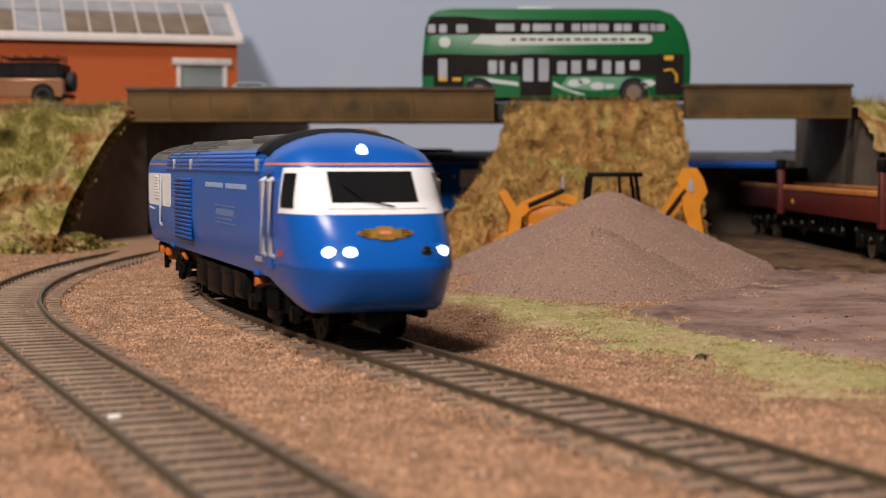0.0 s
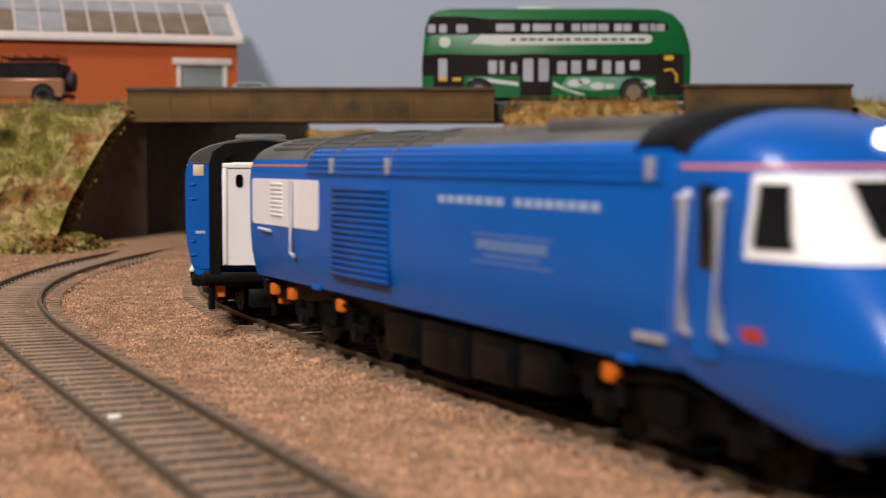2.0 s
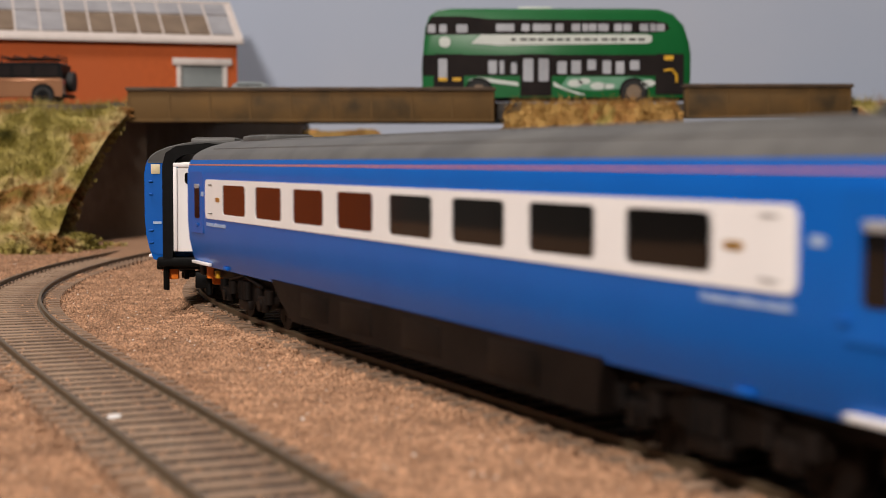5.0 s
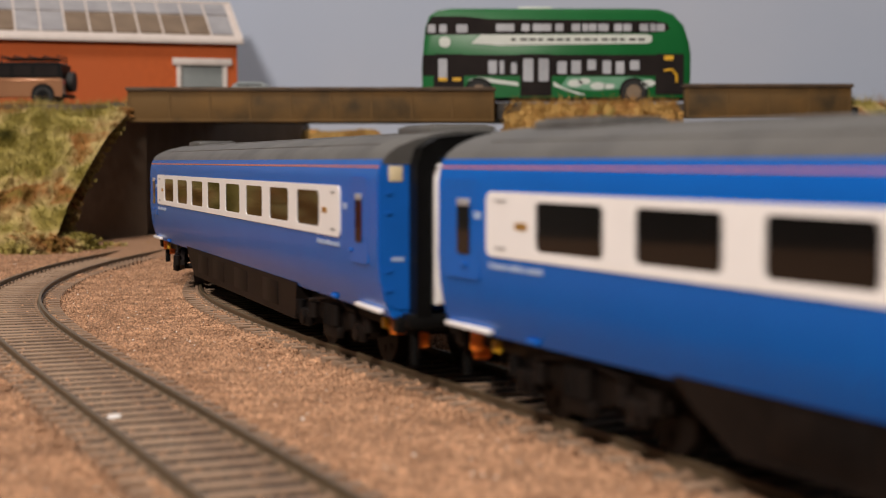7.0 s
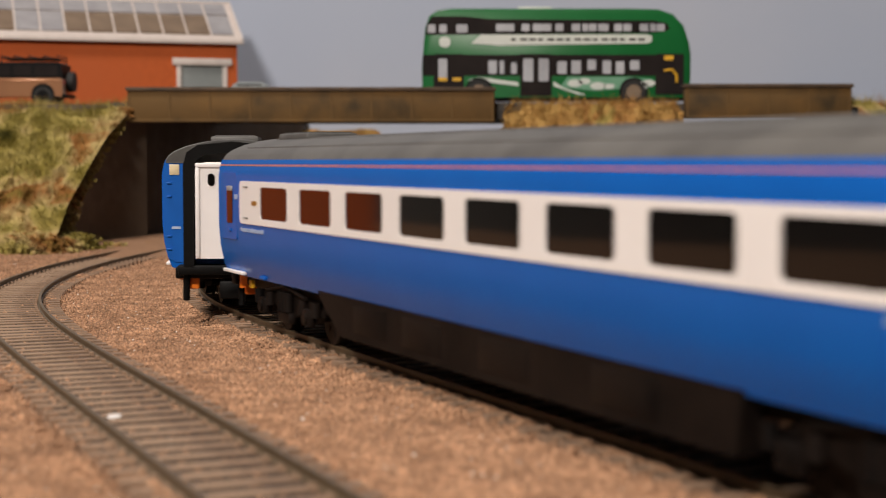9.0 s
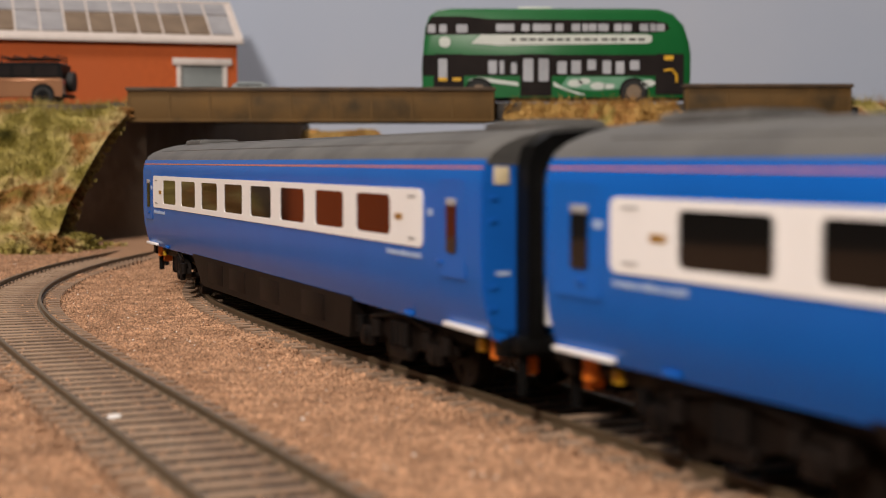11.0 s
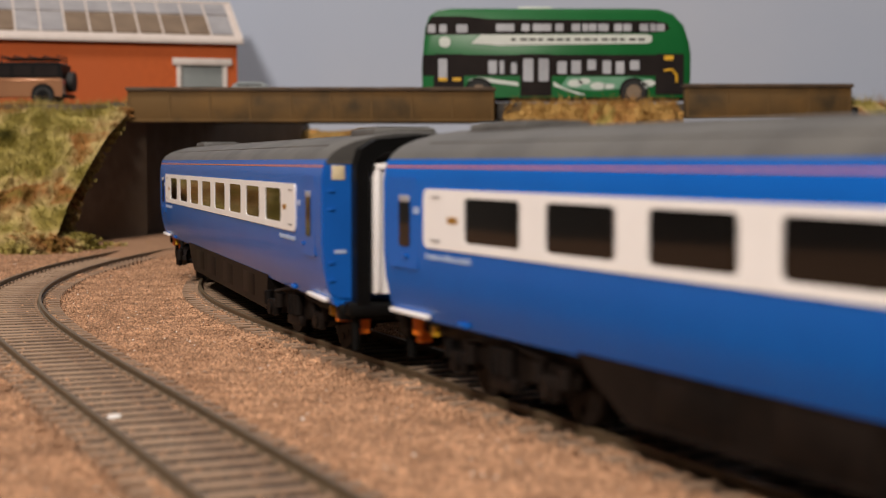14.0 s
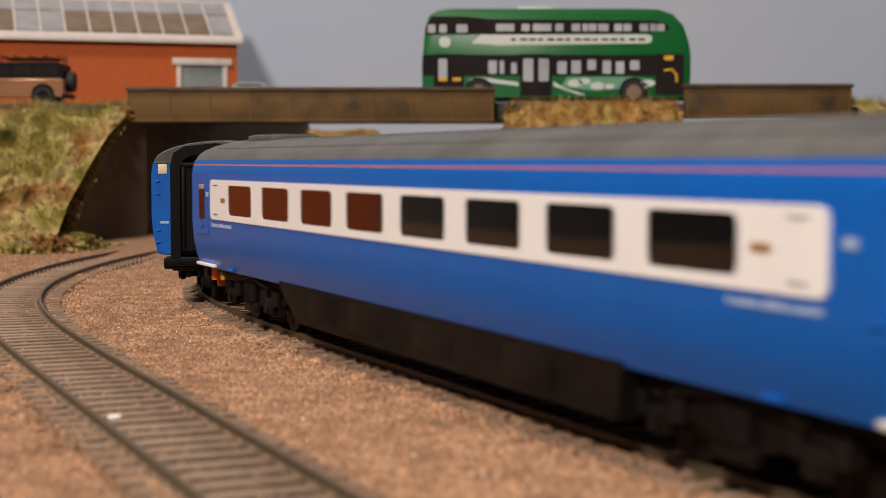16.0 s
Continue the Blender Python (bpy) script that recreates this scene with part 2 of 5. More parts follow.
def rounded(x0, x1, z0, z1, r, n=4, corners=(1, 1, 1, 1)):
    """Outline of a rectangle with round corners, from the lower left one, anticlockwise."""
    pts = []
    for k, (cx, cz, a) in enumerate(((x0 + r, z0 + r, 180), (x1 - r, z0 + r, 270), (x1 - r, z1 - r, 0), (x0 + r, z1 - r, 90))):
        if not corners[k]:
            pts.append(((x0, z0), (x1, z0), (x1, z1), (x0, z1))[k])
            continue
        for i in range(n + 1):
            b = radians(a + 90 * i / n)
            pts.append((cx + r * math.cos(b), cz + r * math.sin(b)))
    return pts


def loft(bm, rings, close=False, caps=True):
    rows = [[bm.verts.new(p) for p in ring] for ring in rings]
    n = len(rows[0])
    for a, b in zip(rows, rows[1:]):
        for i in range(n if close else n - 1):
            j = (i + 1) % n
            bm.faces.new((a[i], a[j], b[j], b[i]))
    if caps:
        bm.faces.new(rows[0][::-1]), bm.faces.new(rows[-1])
    return bm


def tube(bm, pts, r, seg=8):
    """A bent round bar through the points."""
    pts = [Vector(p) for p in pts]
    rings = []
    for i, p in enumerate(pts):
        way = (pts[min(i + 1, len(pts) - 1)] - pts[max(i - 1, 0)]).normalized()
        q = way.to_track_quat("Z", "Y")
        rings.append([p + q @ Vector((r * math.cos(2 * math.pi * k / seg), r * math.sin(2 * math.pi * k / seg), 0)) for k in range(seg)])
    return loft(bm, rings, True)


def to_mesh(name, bm, mats, smooth=True):
    bmesh.ops.recalc_face_normals(bm, faces=bm.faces)
    bmesh.ops.scale(bm, vec=(MM, MM, MM), verts=bm.verts)
    me = bpy.data.meshes.new(name)
    bm.to_mesh(me)
    bm.free()
    for mat in (mats if isinstance(mats, (list, tuple)) else [mats]):
        me.materials.append(mat)
    if smooth:
        me.shade_smooth()
        me.set_sharp_from_angle(angle=radians(38))
    return me


def part(name, bm, mat, parent=None, label="", at=None):
    ob = new(name, to_mesh(name, bm, mat))
    if at is not None:
        ob.matrix_basis = at
    if parent is not None:
        ob.parent = parent
    return tagged(ob, label)


def thing(name, label, category, group="", at=None):
    ob = new(name)
    ob.empty_display_size = 0.01
    if at is not None:
        ob.matrix_basis = at
    return tagged(ob, label, category, group)


def stuff_mesh(name, verts, faces, mat, label, category, parent=None):
    me = bpy.data.meshes.new(name)
    me.from_pydata((np.asarray(verts) * MM).tolist(), [], np.asarray(faces).tolist())
    me.materials.append(mat)
    ob = new(name, me)
    if parent is not None:
        ob.parent = parent
    return tagged(ob, label, category, kind="stuff")


# ---- the line of the railway: curvature along the running track, 1/m at each 100 mm ----
STEP = 5.0
S = np.arange(-2200.0, 701.0, STEP)
CURVE_AT = [-2200, -940, -880, -570, -500, -400, -300, -200, -100, 0, 100, 200, 700]
CURVE = [0.0, 0.0, 3.2, 3.2, 2.3, 1.71, 1.35, 2.56, 0.57, -0.10, 0.15, -0.10, 0.0]
_k = np.interp(S, CURVE_AT, CURVE) / 1000
_zero = int(np.argmin(abs(S)))
TH = np.concatenate([[0], np.cumsum((_k[1:] + _k[:-1]) / 2 * STEP)])
TH = TH - TH[_zero] - 1.162
PX = np.concatenate([[0], np.cumsum((np.cos(TH[1:]) + np.cos(TH[:-1])) / 2 * STEP)])
PY = np.concatenate([[0], np.cumsum((np.sin(TH[1:]) + np.sin(TH[:-1])) / 2 * STEP)])
PX, PY = PX - PX[_zero] + 4.976, PY - PY[_zero] + 299.54


def on_line(s, side=0.0):
    """Place and heading on the running line; side: offset towards the camera's side."""
    a = float(np.interp(s, S, TH))
    x, y = float(np.interp(s, S, PX)), float(np.interp(s, S, PY))
    return x + side * math.sin(a), y - side * math.cos(a), a


# ---- the room round the layout ----
def slab(name, x0, x1, y0, y1, z0, z1, mat, label):
    ob = part(name, box(bmesh.new(), x0, x1, y0, y1, z0, z1), mat)
    return tagged(ob, label, "room", kind="structure")


slab("floor", -2000, 2600, -1800, 1700, -920, -900, FLOOR, "brown floor of the layout room")
slab("ceiling", -2000, 2600, -1800, 1700, 1450, 1470, ROOM, "pale grey ceiling of the layout room")
slab("wall_north", -2000, 2600, 1700, 1720, -900, 1450, ROOM, "pale grey wall behind the layout")
slab("wall_south", -2000, 2600, -1820, -1800, -900, 1450, ROOM, "pale grey wall of the layout room")
slab("wall_west", -2020, -2000, -1800, 1700, -900, 1450, ROOM, "pale grey side wall of the layout room")
slab("wall_east", 2600, 2620, -1800, 1700, -900, 1450, ROOM, "pale grey side wall of the layout room")
slab("backdrop", -500, 2300, 1052, 1064, -40, 640, SKY_PAINT, "pale grey-blue painted backdrop board")
slab("baseboard", -500, 2300, -150, 1064, -60, -12, FLOOR, "wooden baseboard under the model railway")


# ---- ground of the layout ----
def nz(x, y, f, seed=0.0):
    return noise.noise(Vector((x * f + seed, y * f - seed, seed)))


def ground_z(x, y):
    z = -3.4 + 0.55 * nz(x, y, 0.02) + 0.35 * nz(x, y, 0.09, 3.1)
    if y > 600 and x < -60:
        k = min(1.0, (y - 640) / 120.0) if y > 640 else 0.0
        z += 5.5 * k * min(1.0, max(0.0, (-95 - x) / 40.0)) if x < -95 else 0.0
    if x > 60 and y > 330:
        z += 0.9 * nz(x, y, 0.012, 7.7)
    return z


def height_grid(xs, ys, fn):
    bm = bmesh.new()
    grid = [[bm.verts.new((x, y, fn(x, y))) for x in xs] for y in ys]
    for a, b in zip(grid, grid[1:]):
        for i in range(len(xs) - 1):
            bm.faces.new((a[i], a[i + 1], b[i + 1], b[i]))
    return bm


def spans(*stretches):
    out = []
    for a, b, step in stretches:
        out += list(np.arange(a, b, step))
    return [float(v) for v in out] + [float(stretches[-1][1])]


ground = part("ground", height_grid(spans((-500, -400, 20), (-400, 420, 5), (420, 2300, 120)), spans((-150, 120, 30), (120, 700, 5), (700, 1064, 13)), ground_z), EARTH)
tagged(ground, "buff ballast and earth ground of the layout", "ground", kind="structure")

yard_pts = ((55, 442), (65, 386), (80, 358), (95, 333), (130, 272), (428, 258), (428, 716), (104, 716), (100, 606), (112, 566), (75, 486))


def inside(x, y, poly):
    hit, j = False, len(poly) - 1
    for i in range(len(poly)):
        (xi, yi), (xj, yj) = poly[i], poly[j]
        if (yi > y) != (yj > y) and x < (xj - xi) * (y - yi) / (yj - yi) + xi:
            hit = not hit
        j = i
    return hit


def yard_z(x, y):
    cracks = abs(nz(x * 0.45, y, 0.045, 9.0))
    near = inside(x + 5 * nz(x, y, 0.03), y + 5 * nz(y, x, 0.03), yard_pts)
    return ground_z(x, y) + (1.0 + 0.8 * nz(x, y, 0.05, 2.0) + 0.7 * nz(x, y, 0.17, 3.0) + 0.4 * nz(x * 0.5, y, 0.4, 8.0) - (2.0 * max(0, 0.09 - cracks) / 0.09) if near else -1.4)


yard = part("pavement", height_grid(spans((40, 430, 3)), spans((255, 720, 3)), yard_z), YARD)
tagged(yard, "cracked brown mud surface of the yard", "yard", kind="structure")


def heap_z(x, y):
    def cone(cx, cy, h, rx, ry, p=1.15):
        d = math.sqrt(((x - cx) / rx) ** 2 + ((y - cy) / ry) ** 2 + 0.004)
        return h * (1 - d ** p) if d < 1.3 else -20.0
    a = cone(68, 640, 36.0, 74, 84, 0.95)
    b = cone(52, 545, 24.0, 47, 62, 1.12)
    low = cone(74, 576, 3.6, 60, 104, 3.0)
    a = max(a, low)
    top = max(a, b)
    if abs(a - b) < 4:
        top += (4 - abs(a - b)) ** 2 / 16
    return -5.2 + top + 0.7 * nz(x, y, 0.06, 4.0) + 0.45 * nz(x, y, 0.2, 1.0)


def heap():
    ob = part("gravel_heap", height_grid(spans((-40, 190, 2.5)), spans((450, 770, 2.5)), heap_z), PILE)
    return tagged(ob, "twin grey-brown heap of fine gravel on the ground", "gravel heap")


heap()


# ---- the hills and the bridge ----
def hill_between(name, section, mat, label):
    """section: rows of (y, z, x_left, x_right) from the toe up and over the top, crossed in many columns."""
    bm = bmesh.new()
    cols = 46
    rings = []
    rows = []
    for (y0, z0, a0, b0), (y1, z1, a1, b1) in zip(section, section[1:]):
        n = max(2, int(math.hypot(y1 - y0, z1 - z0) / 3.0))
        rows += [tuple(p + (q - p) * k / n for p, q in zip((y0, z0, a0, b0), (y1, z1, a1, b1))) for k in range(n)]
    rows.append(section[-1])
    for y, z, a, b in rows:
        ring = []
        for i in range(cols + 1):
            x = a + (b - a) * i / cols
            w = nz(x, z + y, 0.035, 5.0) * 5 + nz(x, z + y, 0.10, 6.0) * 4.6 + nz(x, z - y, 0.28, 8.0) * 2.4
            ring.append((x + 0.5 * w, y - w, z + 0.35 * w))
        rings.append(ring)
    loft(bm, rings, caps=False)
    ob = part(name, bm, mat)
    return tagged(ob, label, "embankment", kind="structure")


def hill_fibres(host, count, mat, label, size):
    """Short bristles that stand out of a hill's surface."""
    rng = np.random.default_rng(len(host.name) + count)
    me = host.data
    polys = me.polygons
    pick = rng.integers(0, len(polys), count)
    verts, faces = [], []
    for i in pick:
        p = polys[int(i)]
        c = np.array(p.center) / MM + rng.normal(0, 0.8, 3)
        n = np.array(p.normal) * (1 if p.normal.y < 0.2 else -1)
        if n[2] < -0.3:
            n = -n
        tip = c + (n + rng.normal(0, 0.55, 3) + np.array([0, 0, 0.25])) * size * rng.uniform(0.5, 1.3)
        side = rng.normal(0, 1, 3)
        side = side / np.linalg.norm(side) * size * 0.10
        k = len(verts)
        verts += [c - side, c + side, tip]
        faces.append((k, k + 1, k + 2))
    return stuff_mesh("grass", verts, faces, mat, label, "grass")


pier = hill_between("embankment_middle", [
    (690, -6, -6, 122), (712, 12, 0, 121), (738, 24, 8, 121), (762, 36, 20, 121), (778, 48, 27, 121), (786, 60, 30, 121),
    (791, 65, 32, 121), (797, 69, 33, 121), (808, 68.5, 34, 121), (815, 64, 34, 121)], HILL, "brown dry-grass embankment between the bridge spans")
hill_fibres(pier, 18000, HILL_FIBRE, "short rusty dry grass fibres on the embankment", 2.6)
west = hill_between("embankment_west", [
    (690, -6, -276, -176), (712, 18, -276, -173), (735, 36, -276, -168), (760, 52, -276, -164), (778, 61, -276, -160),
    (790, 66.0, -276, -158), (812, 68.0, -276, -158), (840, 68, -276, -158)], HILL_GREEN, "green and rust grassy embankment beside the wing wall")
hill_fibres(west, 18000, GREEN_FIBRE, "short olive grass fibres on the embankment", 2.6)
east = hill_between("embankment_east", [
    (700, 0, 215, 520), (725, 24, 214, 520), (752, 44, 211, 520), (775, 60, 208, 520), (790, 68, 206, 520), (812, 71, 207, 520), (840, 70, 207, 520)],
    HILL_GREEN, "green grassy embankment at the far bridge end")
hill_fibres(east, 10000, GREEN_FIBRE, "short green grass fibres on the embankment", 2.6)
far_mound = hill_between("embankment_rear", [
    (985, -6, -150, -20), (1000, 30, -140, -28), (1014, 54, -125, -36), (1026, 61, -115, -44), (1048, 58, -115, -44)], HILL, "brown grassy mound behind the bridge")


def raised_block(name, outline, z1, mat, label):
    ob = part(name, prism(bmesh.new(), outline, -10, z1, "xy"), mat)
    return tagged(ob, label, "retaining wall", kind="structure")


slab("wall_brick_end", -412, -287, 700, 706, -10, 62, BRICK, "orange-red brick retaining wall beyond the grassy embankment")
raised_block("wall_abutment_west", [(-420, 800), (-157, 800), (-150, 850), (-92, 990), (-92, 1050), (-420, 1050)], 69.5, CONCRETE, "dark concrete abutment and raised ground")
raised_block("wall_abutment_east", [(211, 800), (640, 800), (640, 935), (211, 935)], 69.5, CONCRETE, "dark concrete abutment of the short span")
raised_block("wall_pier", [(36, 816), (106, 816), (106, 872), (36, 862)], 66, CONCRETE, "concrete core of the embankment pier")


def wing_wall(name, pts, t, label):
    """A sloping-topped wall: pts are (x, y, z top) along its foot."""
    bm = bmesh.new()
    rings = []
    for x, y, z in pts:
        rings.append([(x, y, -10), (x - t * 0.5, y + t, -10), (x - t * 0.5, y + t, z), (x, y, z)])
    loft(bm, rings, True)
    return tagged(part(name, bm, CONCRETE_LIT), label, "wing wall", kind="structure")


wing_wall("wall_wing_west", [(-153, 806, 69), (-160, 790, 66), (-168, 762, 44), (-173, 738, 24), (-176, 716, 4)], 6, "dark brown sloping wing wall of the bridge")
bm = loft(bmesh.new(), [[(208, 799, -10), (217, 799, -10), (217, 799, 64), (212, 799, 64)], [(208, 776, -10), (217, 776, -10), (217, 776, 54), (213, 776, 54)],
                        [(209, 735, -10), (216, 735, -10), (216, 735, 26), (213, 735, 26)]], True)
tagged(part("wall_wing_east", bm, CONCRETE), "grey-brown sloping wing wall of the short span", "wing wall", kind="structure")
slab("wall_low", 207, 300, 936, 944, -10, 41, CONCRETE, "low grey-brown retaining wall under the short span")



def scrub_clumps(label, spots, count, mat, seed):
    """Crumbled foam foliage heaped in low clumps: spots are (x, y, z, spread)."""
    rng = np.random.default_rng(seed)
    tet = np.array([(1, 1, 1), (-1, -1, 1), (-1, 1, -1), (1, -1, -1)], float)
    verts, faces = [], []
    for x, y, z, spread in spots:
        for _ in range(count):
            c = np.array([x, y, z]) + rng.normal(0, 1, 3) * (spread, spread * 0.6, spread * 0.45)
            c[2] = max(c[2], -4.0)
            n = len(verts)
            verts += list(c + tet * rng.uniform(0.25, 0.9) + rng.normal(0, 0.25, (4, 3)))
            faces += [(n, n + 1, n + 2), (n, n + 3, n + 1), (n, n + 2, n + 3), (n + 1, n + 3, n + 2)]
    return stuff_mesh("scrub", verts, faces, mat, label, "scrub")


scrub_clumps("olive and rust foam scrub along the wing wall's foot",
             [(-178, 702, 0, 6), (-172, 706, 3, 5), (-167, 712, 3, 4), (-161, 718, 0, 3.2), (-153, 730, -1, 2.6), (-145, 744, -2, 2.2), (-186, 698, 2, 6)],
             300, HILL_GREEN, 31)
WALL_FOOT = [(-176, 716, 4), (-173, 738, 24), (-168, 762, 44), (-160, 790, 66)]
edge_spots = []
for k in range(22):
    q = k / 7.01
    i = int(q)
    a, b = WALL_FOOT[i], WALL_FOOT[i + 1]
    edge_spots.append((*[u + (v - u) * (q - i) for u, v in zip(a, b)], 1.7))
scrub_clumps("olive scrub hanging over the wing wall's sloping edge", edge_spots, 60, HILL_GREEN, 32)
slab("wall_low_rear", 118, 211, 905, 913, -10, 37.0, CONCRETE, "low grey-brown wall beside the rear line")
deck_left = part("road_deck_long", box(bmesh.new(), -170, 40, 798, 900, 62, 70.5), TARMAC)
tagged(deck_left, "grey tarmac road deck of the long span", "road", kind="structure")
deck_right = part("road_deck_short", box(bmesh.new(), 40, 225, 812, 900, 66, 70.6), TARMAC)
tagged(deck_right, "grey tarmac road deck of the short span", "road", kind="structure")
top_west = part("road_west", box(bmesh.new(), -420, -170, 838, 1050, 69.6, 70.8), TARMAC)
tagged(top_west, "grey tarmac yard in front of the brick shed", "road", kind="structure")


def girder(name, x0, x1, label, lift=0.0):
    g = thing(name, label, "bridge girder", at=pose(0, 0, lift * MM))
    part("web", box(bmesh.new(), x0, x1, 790, 798, 61.3, 76.0, 0.4), GIRDER, g)
    part("coping", box(bmesh.new(), x0 - 0.6, x1 + 0.6, 788.6, 799.4, 76.0, 77.9, 0.35), COPING, g, "dark brown coping")
    part("bottom_flange", box(bmesh.new(), x0, x1, 789.0, 798.6, 60.4, 61.8, 0.2), GIRDER, g)
    n = max(2, int(round((x1 - x0) / 21.0)))
    rib = to_mesh("stiffener", box(bmesh.new(), -0.45, 0.45, 789.65, 790.2, 61.8, 76.0), GIRDER)
    for i in range(n + 1):
        ob = new("stiffener", rib)
        ob.parent = g
        ob.location.x = (x0 + 1 + (x1 - x0 - 2) * i / n) * MM
    return g


girder("bridge_girder", -159.5, 26.0, "weathered brown long bridge girder with joints, on abutment and embankment")
girder("bridge_girder", 122.5, 206.5, "weathered brown short bridge girder with joints, on embankment and abutment", 1.7)


# ---- tracks ----
def rail_mesh(s0, s1, side):
    head = [(-0.45, -0.08), (-0.38, 0.0), (0.38, 0.0), (0.45, -0.08), (0.43, -0.55), (0.2, -0.7), (0.2, -1.35), (0.75, -1.65), (0.75, -1.85), (-0.75, -1.85), (-0.75, -1.65), (-0.2, -1.35), (-0.2, -0.7), (-0.43, -0.55)]
    rings = []
    for s in np.arange(s0, s1 + 0.1, 6.0):
        x, y, a = on_line(s, side)
        rings.append([(x + u * math.sin(a), y - u * math.cos(a), z) for u, z in head])
    return loft(bmesh.new(), rings, True)


def sleeper_mesh(rng):
    bm = box(bmesh.new(), -1.5, 1.5, -14.6, 14.6, -4.0, -1.66, 0.12)
    for side in (-8.8, 8.8):
        for out in (-1.5, 1.5):
            box(bm, -0.75, 0.75, side + out * 0.8 - 0.45, side + out * 0.8 + 0.45, -1.85, -1.15, 0.1)
    for v in bm.verts:
        v.co.z += rng.uniform(-0.04, 0.04)
        v.co.x += rng.uniform(-0.08, 0.08)
    return to_mesh("sleeper", bm, SLEEPER)


def track(label, side, s0, s1, pitch=6.9):
    t = thing("railway_track", label, "railway track", "tracks of the layout")
    for off in (-8.8, 8.8):
        part("rail", rail_mesh(s0, s1, side + off), RAIL, t, "brown weathered steel rail")
    # bed lies almost flush with the sleepers, its dark colour replaces gap shade
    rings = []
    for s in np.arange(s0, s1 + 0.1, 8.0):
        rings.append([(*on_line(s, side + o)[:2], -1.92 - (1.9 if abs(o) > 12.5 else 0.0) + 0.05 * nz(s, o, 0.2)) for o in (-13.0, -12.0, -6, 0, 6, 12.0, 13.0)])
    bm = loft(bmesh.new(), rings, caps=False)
    part("ballast_bed", bm, BED, t, "ballast bed with the sleeper-gap shade in its dark colour")
    rng = random.Random(int(side) + 5)
    kinds = [sleeper_mesh(rng) for _ in range(5)]
    s = s0
    while s < s1:
        x, y, a = on_line(s, side)
        ob = new("sleeper", rng.choice(kinds))
        ob.matrix_basis = pose(x * MM, y * MM, rng.uniform(-0.02, 0.06) * MM, 0, 0, math.degrees(a) + rng.uniform(-1.2, 1.2))
        ob.parent = t
        scale = 1.0 + side * (TH[int(np.argmin(abs(S - s)))] - TH[max(0, int(np.argmin(abs(S - s))) - 2)]) / (2 * STEP)
        s += pitch / max(0.7, scale)
    return t


RUN = track("weathered model railway track that the train runs on", 0.0, -1700, 420)
NEAR = track("weathered outer model railway track lying empty", 67.0, -640, 420)


# ---- ballast grit and loose grass ----
def grit(name, count, where, size, mat, label, seed):
    rng = np.random.default_rng(seed)
    pts = where(rng, count)
    base = np.array([(1, 0, 0), (-1, 0, 0), (0, 1, 0), (0, -1, 0), (0, 0, 1), (0, 0, -1)], float)
    tri = np.array([(0, 2, 4), (2, 1, 4), (1, 3, 4), (3, 0, 4), (2, 0, 5), (1, 2, 5), (3, 1, 5), (0, 3, 5)])
    n = len(pts)
    r = size * rng.uniform(0.45, 1.25, (n, 1, 1))
    v = base[None] * r * rng.uniform(0.6, 1.3, (n, 6, 1)) + rng.normal(0, 0.16, (n, 6, 3)) * r
    v += pts[:, None, :]
    f = tri[None] + (np.arange(n) * 6)[:, None, None]
    return stuff_mesh(name, v.reshape(-1, 3), f.reshape(-1, 3), mat, label, "ballast")


# whitish colour that paints the ballast's glints
GLINT = material("pale_quartz_grain", (0.85, 0.78, 0.70), None, 500, 0.3)
LINE = np.stack([PX, PY], 1)


def off_track(p):
    """Signed offset from the running line, towards the camera."""
    d = ((p[:, None, :2] - LINE[None, ::4]) ** 2).sum(2)
    i = d.argmin(1) * 4
    return (p[:, 0] - PX[i]) * np.sin(TH[i]) - (p[:, 1] - PY[i]) * np.cos(TH[i])


def bed_points(rng, count):
    y = 150 + 560 * rng.random(count * 3) ** 1.15
    half = y * 0.30
    x = rng.uniform(-1, 1, count * 3) * half
    p = np.stack([x, y, np.zeros_like(x)], 1)
    o = off_track(p)
    on = (abs(o) < 15.4) | (abs(o - 67) < 15.4)
    keep = (~on) & (o > -46 - 85 * (rng.random(len(o)) < 0.55)) | (on & (rng.random(len(o)) < 0.07))
    p, on = p[keep][:count], on[keep][:count]
    p[:, 2] = [ground_z(a, b) + 0.1 for a, b in p[:, :2]]
    p[on, 2] = -1.95
    return p


def shoulder_points(rng, count):
    """Ballast heaped against the rails, over the sleepers' ends."""
    s = rng.uniform(-330, 190, count)
    base = np.where(rng.random(count) < 0.6, 0.0, 67.0)
    side = np.where(rng.random(count) < 0.5, 1.0, -1.0) * rng.uniform(10.2, 18.0, count)
    pts = []
    for a, o, d in zip(s, base, side):
        x, y, _ = on_line(a, o + d)
        lift = 1.35 * max(0.0, 1 - (abs(d) - 10.2) / 7.8) + 0.5 * nz(x, y, 0.11, 2.2)
        if o > 0 and d > 0 and nz(x, y, 0.06, 4.4) < -0.05:
            continue
        pts.append((x, y, ground_z(x, y) + 0.2 + lift))
    return np.array(pts)


grit("ballast_shoulder_grit", 42000, shoulder_points, 0.38, GRIT, "ballast grit heaped against the rails", 8)
grit("ballast_grit", 105000, bed_points, 0.35, GRIT, "loose buff ballast grit spread between the tracks", 4)


# added pale grains, each a painted glint among the ballast
grit("quartz_grit", 700, bed_points, 0.27, GLINT, "scattered whitish grains painted as glints in the ballast", 15)


